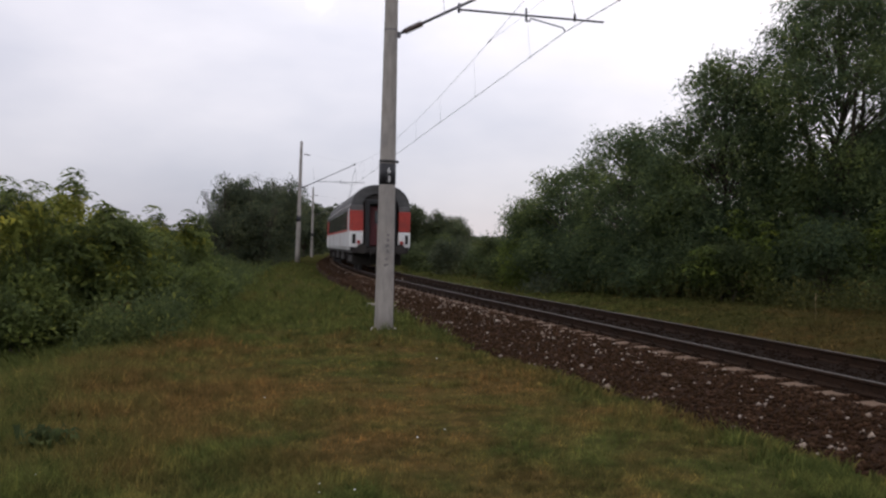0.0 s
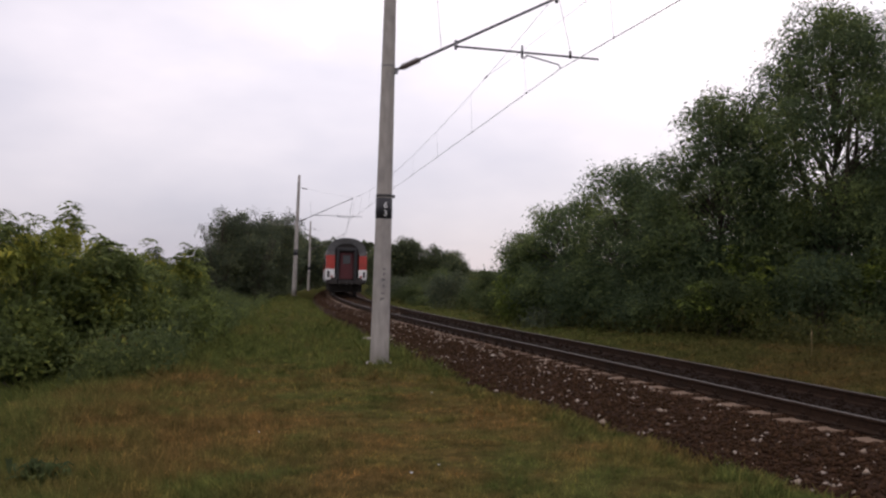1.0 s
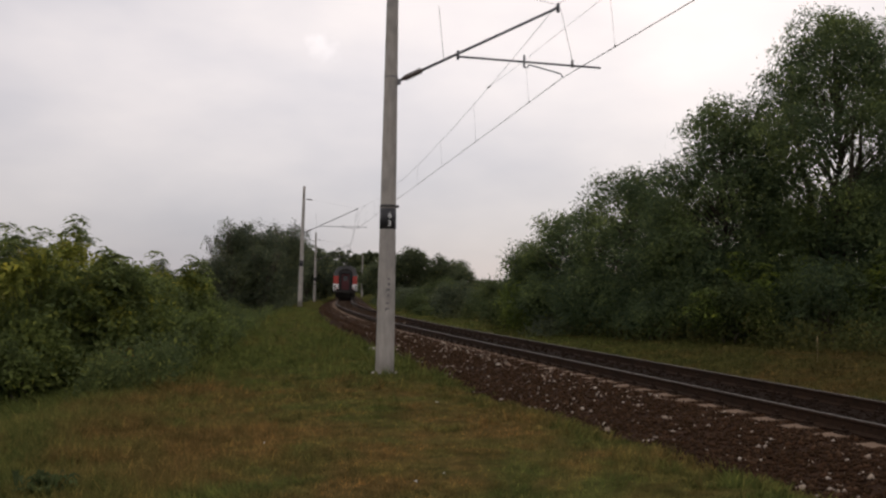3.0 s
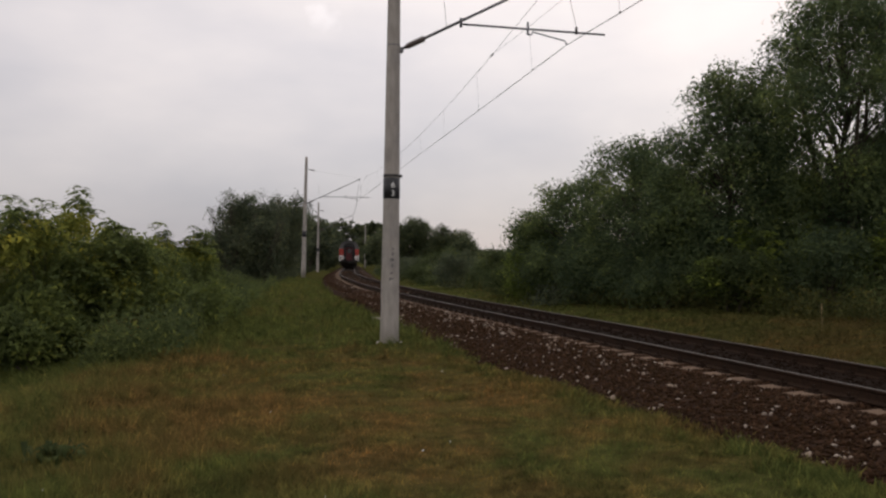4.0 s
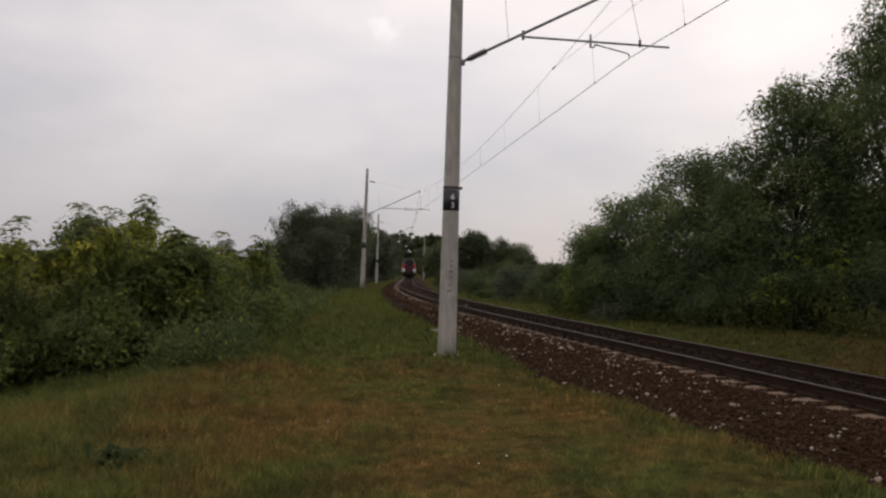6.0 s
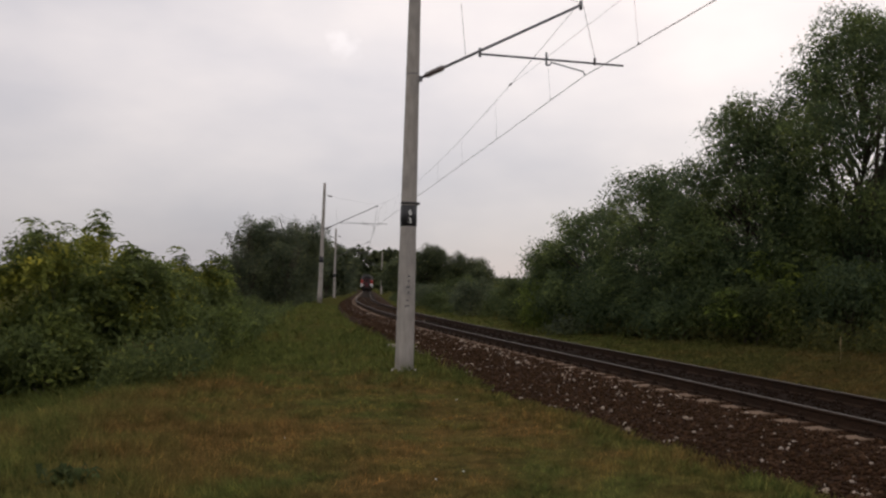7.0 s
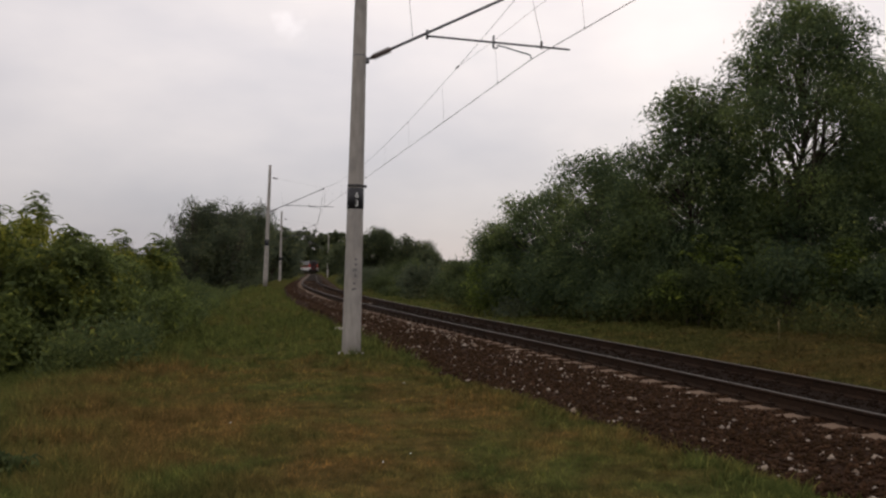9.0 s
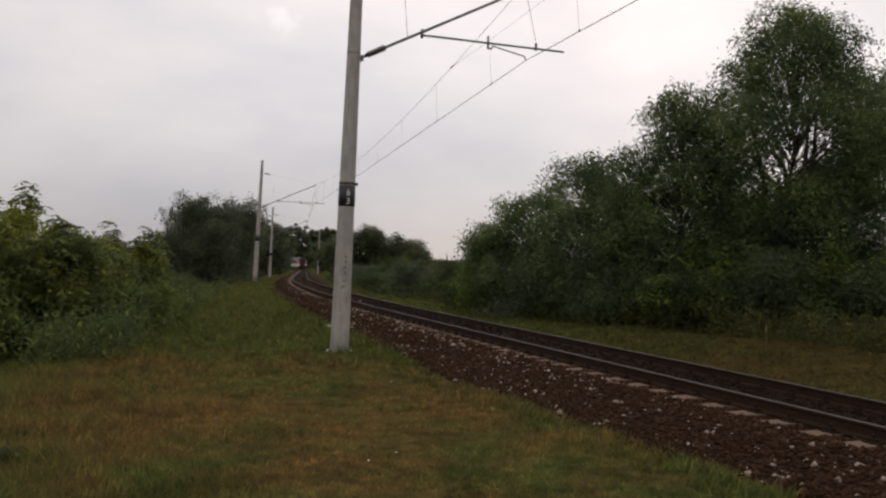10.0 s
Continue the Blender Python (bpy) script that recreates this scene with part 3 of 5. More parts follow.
def build_mast(m, label, near, drop=0.0, reach=1.0):
    """Mast with its cantilever; local x points across the track, z 0 at its foot."""
    mast = thing("catenary_mast", m, label, "mast", "catenary masts")
    H, r0, r1 = 8.95, 0.182, 0.100
    rad = lambda z: r0 + (r1 - r0) * z / H
    bm = bmesh.new()
    tube(bm, [(0, 0, z) for z in np.linspace(-0.3, H, 14)], [rad(z) for z in np.linspace(-0.3, H, 14)], 20)
    part("pole", bm, MAT_CONCRETE, mast, "round tapered grey concrete pole")
    if near:
        bm = bmesh.new()
        tube(bm, [(0, 0, -0.3), (0, 0, 0.02), (0, 0, 0.05)], [0.30, 0.29, 0.24], 14)
        part("footing", bm, MAT_FOOTING, mast, "pale concrete footing")
    # black number band, its clamp and marks
    bm = bmesh.new()
    ring(bm, 2.80, rad(2.8) + 0.004, 0.40, 20)
    band = part("number_band", bm, MAT_BLACK, mast, "black painted band with white figures")
    bm = bmesh.new()
    ring(bm, 3.22, rad(3.2) + 0.010, 0.045, 18)
    box(bm, rad(3.2), -0.02, 3.215, rad(3.2) + 0.055, 0.02, 3.27)
    part("clamp", bm, MAT_DARKSTEEL, mast)
    for z in (4.45, 1.45):
        bm = bmesh.new()
        ring(bm, z, rad(z) + 0.0025, 0.012, 18)
        part("casting_seam", bm, MAT_FOOTING, mast)
    if near:
        for txt, z in (("6", 3.03), ("3", 2.87)):
            cu = bpy.data.curves.new("figure", "FONT")
            cu.body, cu.size, cu.extrude, cu.align_x = txt, 0.155, 0.002, "CENTER"
            tmp = new("figure", cu)
            me = bpy.data.meshes.new_from_object(tmp.evaluated_get(bpy.context.evaluated_depsgraph_get()))
            bpy.data.objects.remove(tmp)
            me.materials.append(MAT_WHITE)
            fig = child("figure", me, band)
            fig.matrix_basis = pose(0, 0, 0, 0, 0, FACE) @ pose(0.03, -rad(3.0) - 0.008, z - 0.02, 90, 0, 0)
        # worn stencilled marks that can't be read
        r = np.random.default_rng(8)
        for k in range(6):
            z = 1.25 + 0.115 * k + r.normal(0, 0.01)
            w, t = 0.018 + 0.02 * r.random(), 0.035 + 0.045 * r.random()
            bm = bmesh.new()
            box(bm, -w, -rad(z) - 0.003, z, -w + 0.012 + 0.012 * r.random(), -rad(z) + 0.02, z + t)
            q = z + t * (0.1 + 0.5 * r.random())
            box(bm, -w + 0.024, -rad(z) - 0.003, q, w, -rad(z) + 0.02, q + 0.015 + (0.03 if k == 3 else 0.008))
            mk = part("stencil_mark", bm, MAT_STENCIL, mast, "worn dark stencilled mark")
            mk.matrix_basis = pose(0, 0, 0, 0, 0, FACE + 8 + r.normal(0, 5))
    # cantilever
    zr = 5.68 - drop
    arm_end = Vector((3.46 * reach + 0.8 * drop, 0, 7.46 - 0.3 * drop))
    root = Vector((rad(zr), 0, zr))
    d = (arm_end - root).normalized()
    bm = bmesh.new()
    box(bm, rad(zr) - 0.02, -0.05, zr - 0.06, rad(zr) + 0.06, 0.05, zr + 0.05, 0.01)
    ring(bm, zr + 0.06, rad(zr) + 0.003, 0.02, 18)
    bracket = part("bracket", bm, MAT_STEEL, mast)
    bm = bmesh.new()
    p = root + d * 0.10
    pts, rr = [p], [0.03]
    for k in range(7):
        a = p + d * (0.07 + 0.055 * k)
        pts += [a, a + d * 0.02, a + d * 0.04]
        rr += [0.045, 0.070, 0.045]
    tube(bm, pts, rr, 10)
    part("insulator", bm, MAT_INSULATOR, mast, "ribbed brown insulator")
    bm = bmesh.new()
    tube(bm, [root, root + d * 0.14], 0.025, 8)
    tube(bm, [root + d * 0.5, arm_end], 0.028, 8)
    tube(bm, [arm_end - Vector((0, 0, 0.1)), arm_end + Vector((0, 0, 0.08))], 0.035, 8)
    part("cantilever_tube", bm, MAT_STEEL, mast)
    # top tie with its insulator
    top = Vector((rad(8.0), 0, 8.0))
    dt = (arm_end + Vector((0, 0, 0.05)) - top).normalized()
    bm = bmesh.new()
    pts, rr = [top + dt * 0.1], [0.03]
    for k in range(7):
        a = top + dt * (0.17 + 0.055 * k)
        pts += [a, a + dt * 0.02, a + dt * 0.04]
        rr += [0.035, 0.06, 0.035]
    tube(bm, pts, rr, 10)
    part("insulator", bm, MAT_INSULATOR, mast, "ribbed brown insulator")
    bm = bmesh.new()
    tube(bm, [top, arm_end + Vector((0, 0, 0.05))], 0.004, 6)
    part("top_tie", bm, MAT_STEEL, mast)
    # registration tube, steady arm, droppers to it
    def cl(x, z):
        return (x * reach, 0, z - drop)

    joint = root + d * 1.38
    bm = bmesh.new()
    tube(bm, [joint + Vector((0, 0, 0.06)), joint - Vector((0, 0, 0.12))], 0.03, 8)
    tube(bm, [joint - Vector((0, 0, 0.06)), cl(4.42, 6.29)], 0.022, 8)
    part("registration_tube", bm, MAT_STEEL, mast)
    bm = bmesh.new()
    tube(bm, [cl(2.74, 6.42), cl(2.74, 6.17)], 0.022, 8)
    tube(bm, [cl(2.74, 6.17), cl(2.82, 6.17), cl(2.84, 6.23)], 0.016, 6)
    tube(bm, [cl(2.84, 6.23), cl(3.54, 6.10), cl(3.58, 6.03)], 0.014, 6)
    part("steady_arm", bm, MAT_STEEL, mast)
    bm = bmesh.new()
    tube(bm, [cl(3.79, 6.25), cl(3.79, 6.40)], 0.028, 8)
    tube(bm, [cl(3.79, 6.40), arm_end + Vector(cl(0.05, 0.0))], 0.005, 5)
    part("support_wire", bm, MAT_WIRE, mast)
    bm = bmesh.new()
    tube(bm, [tuple(root + d * 1.05), tuple(root + d * 1.05 + Vector((-0.12, 0, 1.05)))], 0.005, 5)
    part("support_wire", bm, MAT_WIRE, mast)
    return mast


FACE = 0.0
MASTS = []
for k, (mx, my, mz, lean) in enumerate(((-0.91, 17.8, -0.39, 0.0), (-10.3, 71.0, -0.42, 0.7), (-15.05, 116.0, -1.62, 0.0), (-15.6, 198.0, -2.15, 0.0))):
    h = float(np.interp(my, LINE[:, 1], LINE[:, 2]))
    FACE = -h + 3.0
    label = "grey concrete catenary mast with black number band beside the track" if k == 0 else "distant grey concrete catenary mast on the bank"
    M = pose(mx, my, mz, 0, lean, h + (180 if k == 3 else 0))
    MASTS.append(M)
    build_mast(M, label, k == 0, 0.30 if k else 0.0, 1.12 if k else 1.0)
h = float(LINE[0, 2])
BACK = pose(8.75, -24.0, -0.3, 0, 0, h)
MASTS.insert(0, BACK)
build_mast(BACK, "grey concrete catenary mast behind the viewer", False)


DROPS, REACH = (0.0, 0.0, 0.3, 0.3, 0.3), (1.0, 1.0, 1.12, 1.12, 1.12)


def overhead():
    """Contact and messenger wire from mast to mast, with droppers and stitch wires."""
    con = [m @ Vector((3.58 * r, 0, 6.02 - d)) for m, d, r in zip(MASTS, DROPS, REACH)]
    mes = [m @ Vector((3.46 * r + 0.8 * d, 0, 7.54 - 0.3 * d)) for m, d, r in zip(MASTS, DROPS, REACH)]
    wires = thing("overhead_line", Matrix(), "thin copper contact and messenger wires over the track", "overhead wires")
    cb, mb = bmesh.new(), bmesh.new()
    spans = []

    def hang(k, q):
        return mes[k].lerp(mes[k + 1], q) - Vector((0, 0, 0.85 * 4 * q * (1 - q)))

    for k in range(len(con) - 1):
        a, b = con[k], con[k + 1]
        span = (b - a).length
        tube(cb, [a.lerp(b, j / 24) for j in range(25)], 0.0075, 6)
        tube(mb, [hang(k, j / 24) for j in range(25)], 0.0055, 6)
        for q in (0.16, 0.27, 0.38, 0.5, 0.62, 0.73, 0.84):
            p, t = a.lerp(b, q), hang(k, q)
            bm = bmesh.new()
            tube(bm, [p, p.lerp(t, 0.5) + Vector((0.01, 0, 0)), t], 0.0026, 5)
            tube(bm, [p - Vector((0, 0, 0.012)), p + Vector((0, 0, 0.035))], 0.014, 6)
            part("dropper", bm, MAT_WIRE, wires)
        spans.append(span)
    for k in range(len(con)):
        low = mes[k] - Vector((0, 0, 0.62))
        ends = []
        if k < len(con) - 1:
            ends.append((hang(k, 6.5 / spans[k]), con[k].lerp(con[k + 1], 2.6 / spans[k]), (mes[k + 1] - mes[k]).normalized()))
        if k > 0:
            q = 1 - 6.5 / spans[k - 1]
            ends.append((hang(k - 1, q), con[k].lerp(con[k - 1], 2.6 / spans[k - 1]), (mes[k - 1] - mes[k]).normalized()))
        for t, foot, d in ends:
            bm = bmesh.new()
            tube(bm, [t - d * 0.14, t + d * 0.14], 0.022, 6)
            tube(bm, [t, t.lerp(low, 0.5) - Vector((0, 0, 0.02)), low], 0.0035, 5)
            part("stitch_wire", bm, MAT_WIRE, wires)
            bm = bmesh.new()
            s = low.lerp(t, 0.4)
            tube(bm, [foot, s], 0.0026, 5)
            tube(bm, [foot - Vector((0, 0, 0.012)), foot + Vector((0, 0, 0.035))], 0.014, 6)
            part("dropper", bm, MAT_WIRE, wires)
    part("contact_wire", cb, MAT_WIRE, wires)
    part("messenger_wire", mb, MAT_WIRE, wires)


overhead()


# ================= plants =================
def leaf_cloud(lobes, n, size, seed, per=10, spread=0.22, shell=0.62, up=0.35, long=1.7, flat=0.5, corners=3):
    """Leaves in flat sprays over lobes (centre, radii), thickest on their upper skins; three or four corners each."""
    r = np.random.default_rng(seed)
    lob = np.array(lobes, float)
    wgt = lob[:, 3] * lob[:, 4] + lob[:, 3] * lob[:, 5] + lob[:, 4] * lob[:, 5]
    m = max(1, n // per)
    pick = r.choice(len(lob), m, p=wgt / wgt.sum())
    d = r.normal(size=(m, 3))
    d /= np.linalg.norm(d, axis=1, keepdims=True)
    d[:, 2] += 0.28
    d /= np.linalg.norm(d, axis=1, keepdims=True)
    ph = r.random((len(lob), 6)) * 6.28
    q = ph[pick]
    bumpy = 1 + 0.17 * np.sin(d[:, 0] * 5 + q[:, 0]) * np.sin(d[:, 1] * 6 + q[:, 1]) + 0.15 * np.sin(d[:, 2] * 9 + q[:, 2]) * np.cos(d[:, 0] * 8 + q[:, 3]) + r.normal(0, 0.07, m)
    rad = (shell + (1 - shell) * r.random(m) ** 0.5) * bumpy
    inner = r.random(m) < 0.2
    rad[inner] *= r.random(inner.sum()) ** 0.4
    cen = lob[pick, :3] + d * lob[pick, 3:] * rad[:, None]
    off = r.normal(0, spread, (m, per, 3))
    fall = np.hypot(off[..., 0], off[..., 1])
    off[..., 2] = off[..., 2] * flat - 0.35 * fall * fall / max(spread, 1e-3)
    c = np.repeat(cen, per, 0) + off.reshape(-1, 3)
    out = np.repeat(d, per, 0)
    k = len(c)
    nrm = r.normal(size=(k, 3)) * 0.7 + out * 0.45 + np.array([0, 0, up + 0.15])
    nrm /= np.linalg.norm(nrm, axis=1, keepdims=True)
    t = np.cross(nrm, r.normal(size=(k, 3)))
    t /= np.linalg.norm(t, axis=1, keepdims=True)
    b = np.cross(nrm, t)
    s = size * (0.6 + 0.8 * r.random((k, 1)))
    tip = c + t * s * long * 0.5 - nrm * s * 0.18
    tail = c - t * s * long * 0.5
    if corners == 3:
        return np.stack([tail - b * s * 0.36, tail + b * s * 0.36 + t * s * 0.2, tip], 1)
    l_ = c + b * s * 0.5 + nrm * s * 0.14
    r_ = c - b * s * 0.5 + nrm * s * 0.14
    return np.stack([tail, r_, tip, l_], 1)


def fronds(tips, seed, length=0.30, leaflet=0.115, each=8, pairs=4):
    """Compound leaves that arch out from the ends of young shoots: leaflets in pairs along each midrib."""
    r = np.random.default_rng(seed)
    quads = []
    for tip in tips:
        tip = np.array(tip, float)
        for j in range(each):
            a = 6.283 * j / each + r.normal(0, 0.35)
            L = length * (0.6 + 0.6 * r.random())
            rise = 0.15 + 0.75 * r.random()
            foot = tip - np.array([0, 0, 0.30 * L * r.random() * 2])
            d = np.array([math.cos(a), math.sin(a), 0.0])
            s = np.array([-math.sin(a), math.cos(a), 0.0])
            for i in range(pairs * 2 + 1):
                q = 1.0 if i == pairs * 2 else (0.25 + 0.7 * (i // 2) / pairs)
                p = foot + d * L * q + np.array([0, 0, L * (rise * q - 0.95 * q * q)])
                way = d if i == pairs * 2 else d * 0.45 + s * (1 if i % 2 else -1)
                way = way / np.linalg.norm(way) + np.array([0, 0, -0.35 + r.normal(0, 0.15)])
                e = np.cross(way, np.array([0, 0, 1.0]))
                e /= np.linalg.norm(e) + 1e-6
                w = leaflet * (0.75 + 0.5 * r.random())
                quads.append((p, p + way * w * 0.5 + e * w * 0.30, p + way * w * 1.05, p + way * w * 0.5 - e * w * 0.30))
    return np.array(quads)


def limbs(bm, base, tops, r0, seed, wob=0.15):
    """Limbs from near a stem's foot or fork to their ends, each crooked and tapering."""
    r = np.random.default_rng(seed)
    for t in tops:
        a, b = Vector(base), Vector(t)
        L = (b - a).length
        pts = []
        for k in range(6):
            q = k / 5
            p = a.lerp(b, q) + Vector(r.normal(0, wob * 0.12 * L, 3)) * (q * (1.2 - q))
            p.z += 0.10 * L * math.sin(q * math.pi) * 0.5
            pts.append(p)
        tube(bm, pts, [r0 * (1 - 0.82 * k / 5) for k in range(6)], 4)


def plant(name, x, y, lobes, leaf, n, size, label, category, seed, group="", trunk=0.09, trunk_h=1.0, per=10, spread=0.22, shell=0.6, stems=1, leader=0.0, shoots=(), tip_leaf=None):
    """lobes: (dx, dy, height of the middle over the foot, rx, ry, rz)."""
    z = float(ground_z(x, y)) - 0.03
    ob = thing(name, pose(x, y, z), label, category, group)
    r = np.random.default_rng(seed)
    for k in range(stems):
        a = 6.283 * k / stems + r.random()
        fo = Vector((0.25 * math.cos(a), 0.25 * math.sin(a), 0)) * (stems > 1)
        bm = bmesh.new()
        pts = [fo + Vector((0, 0, -0.15)), fo * 1.2 + Vector((0, 0, trunk_h * 0.5)), fo * 1.6 + Vector((r.normal(0, 0.05), r.normal(0, 0.05), trunk_h))]
        radii = [trunk * 1.25, trunk, trunk * 0.8]
        if leader:
            for q in (0.35, 0.7, 1.0):
                pts.append(fo * (1.6 + 3.2 * q) + Vector((r.normal(0, 0.16) * q, r.normal(0, 0.16) * q, trunk_h + (leader - trunk_h) * q)))
                radii.append(trunk * (0.8 - 0.66 * q))
        tube(bm, pts, radii, 8)
        part("trunk" if stems == 1 else "stem", bm, MAT_BARK, ob)
    for k, lo in enumerate(lobes):
        bm = bmesh.new()
        c = Vector(lo[:3])
        tops = [c + Vector((0, 0, lo[5] * 0.7))] + [c + Vector((lo[3] * 0.75 * math.cos(a), lo[4] * 0.75 * math.sin(a), lo[5] * (0.1 + 0.6 * r.random()))) for a in r.random(2) * 6.283]
        if leader:
            limbs(bm, (0, 0, max(trunk_h * 0.8, lo[2] * 0.72)), tops, trunk * 0.27, seed + k, 0.3)
        else:
            limbs(bm, (0, 0, trunk_h * 0.9), tops, trunk * 0.5, seed + k)
        part("limb", bm, MAT_BARK, ob)
    me = quick_mesh("crown", leaf_cloud(lobes, n, size, seed, per, spread, shell), 3, leaf)
    child("crown", me, ob)
    if shoots:
        tips = [(s[0] + dx, s[1] + dy, s[2] + s[5] * 0.8 - dz) for s in shoots for dx, dy, dz in ((0, 0, 0), (*r.normal(0, 0.16, 2), 0.22), (*r.normal(0, 0.22, 2), 0.42))]
        # elder sprays take the darker crown leaf, so backlit tops are in the colour
        child("leaf_sprays", quick_mesh("leaf_sprays", fronds(tips, seed + 7), 4, leaf if name == "elder_bush" else tip_leaf), ob)
        low = [(s[0] * 0.9, s[1] * 0.9 - 0.15, s[2] - 0.42, s[3] * 1.3, s[4] * 1.3, s[5] * 0.9) for s in shoots]
        child("young_growth", quick_mesh("young_growth", leaf_cloud(low, len(low) * 190, size * 1.2, seed + 8, 8, 0.12, 0.3), 3, tip_leaf), ob)
        bm = bmesh.new()
        limbs(bm, (0, 0, trunk_h), [Vector(s[:3]) + Vector((0, 0, s[5] * 0.8)) for s in shoots], trunk * 0.35, seed + 9, 0.08)
        part("twig_spray", bm, MAT_BARK, ob)
    return ob


def crown_of(r, w, h, k, base=0.35):
    """Lobes of a crown w wide and h high."""
    out = [(0, 0, h * 0.58, w * 0.34, w * 0.34, h * 0.36)]
    for j in range(k):
        a = 6.283 * j / k + r.random() * 0.6
        q = 0.28 + 0.12 * r.random()
        rr = w * (0.20 + 0.07 * r.random())
        zz = h * (base + (0.85 - base) * r.random())
        out.append((w * q * math.cos(a), w * q * math.sin(a), zz, rr, rr, min(rr * 0.9, h - zz, zz * 0.9)))
    return out


def sprigs(r, w, h):
    """Small upright shoots that break the outline of a bush."""
    out = []
    for j in range(9):
        a, q = r.random() * 6.283, w * 0.48 * r.random() ** 0.5
        s = 0.12 + 0.20 * r.random()
        out.append((q * math.cos(a), q * math.sin(a), h * (0.76 + 0.30 * r.random()), s, s, s * 1.3))
    return out


R = np.random.default_rng(21)
R_TIP = np.random.default_rng(22)
# elder bushes on the slope: x, y, width, height, leaves
for k, (x, y, w, hh, n) in enumerate(((-7.9, 18.9, 2.4, 3.75, 6500), (-6.7, 20.2, 1.8, 3.0, 5200), (-9.9, 18.2, 2.7, 3.6, 6500), (-12.0, 19.5, 3.1, 3.8, 5000), (-7.3, 23.4, 1.9, 2.4, 4600), (-8.5, 27.0, 2.0, 2.1, 4200), (-8.9, 23.0, 2.8, 3.7, 5000), (-11.0, 26.0, 3.2, 3.7, 4200), (-9.4, 31.5, 2.4, 2.2, 3600), (-14.6, 23.5, 3.5, 3.9, 3600), (-14.0, 17.5, 3.3, 3.5, 3600), (-8.5, 20.8, 2.2, 3.3, 4600), (-7.0, 19.0, 1.6, 2.6, 3000), (-7.5, 28.0, 2.2, 3.1, 4200), (-8.3, 25.6, 2.3, 3.2, 4200), (-9.1, 33.0, 2.0, 2.3, 3600), (-10.6, 36.0, 2.6, 2.9, 3600))):
    plant("elder_bush", x, y, crown_of(R, w, hh * 0.60 + float(bank_cut(x, y)), 8, 0.2) + sprigs(R_TIP, w, hh * 0.76 + float(bank_cut(x, y)))[:2], LEAF_ELDER, int(n * 2.3), 0.076, "leafy elder bush with yellow-green tips on the bank", "bush", 100 + k, "elder bushes", 0.03, 0.5, 22, 0.17, 0.5, 4, 0.0, sprigs(R_TIP, w, hh * 0.86 + float(bank_cut(x, y))), LEAF_TIP)
    R.random(28)
# low bushes at their feet
for k, (x, y, w, hh, n, leaf) in enumerate(((-7.6, 17.4, 1.7, 1.3, 2200, LEAF_ELDER), (-9.6, 16.8, 1.8, 1.2, 2200, LEAF_ELDER), (-6.3, 18.6, 0.9, 0.8, 300, LEAF_RUST), (-5.7, 21.4, 1.5, 1.3, 1800, LEAF_ELDER), (-6.1, 25.4, 1.5, 0.9, 1700, LEAF_ELDER), (-7.1, 30.0, 1.6, 0.9, 1600, LEAF_ELDER), (-8.0, 35.0, 2.0, 0.9, 1600, LEAF_ELDER), (-11.6, 16.8, 1.8, 1.3, 1700, LEAF_ELDER), (-9.6, 41.0, 2.4, 1.0, 1500, LEAF_ELDER), (-11.4, 48.0, 2.6, 1.1, 1500, LEAF_ELDER), (-12.4, 55.0, 2.8, 1.2, 1400, LEAF_ELDER))):
    plant("low_bush", x, y, crown_of(R, w, hh + 0.6 * float(bank_cut(x, y)), 5, 0.25), leaf, int(n * 2.2), 0.065, "low tangled bush at the foot of the bank", "bush", 200 + k, "low bushes", 0.018, 0.25, 8, 0.13, 0.4, 3)
# dark scrub on the side of the embankment: x, y, width, level of its top
for k, (x, y, w, top) in enumerate(((-8.9, 37.5, 2.4, 0.75), (-9.8, 41.0, 2.6, 0.35), (-11.0, 44.5, 3.0, 0.35), (-10.7, 48.0, 2.4, 0.15), (-12.4, 50.0, 3.0, 0.25), (-12.2, 55.0, 2.6, 0.05), (-13.9, 57.0, 3.2, 0.15), (-13.4, 63.0, 2.8, -0.1), (-15.4, 65.0, 3.4, 0.30), (-17.4, 69.0, 3.4, 0.40))):
    plant("scrub_bush", x, y, crown_of(R_TIP, w, top - 0.15 - float(ground_z(x, y)), 8, 0.12), LEAF_SCRUB, 5200, 0.075, "dark green scrub on the side of the embankment", "bush", 260 + k, "scrub", 0.025, 0.3, 8, 0.17, 0.45, 3)
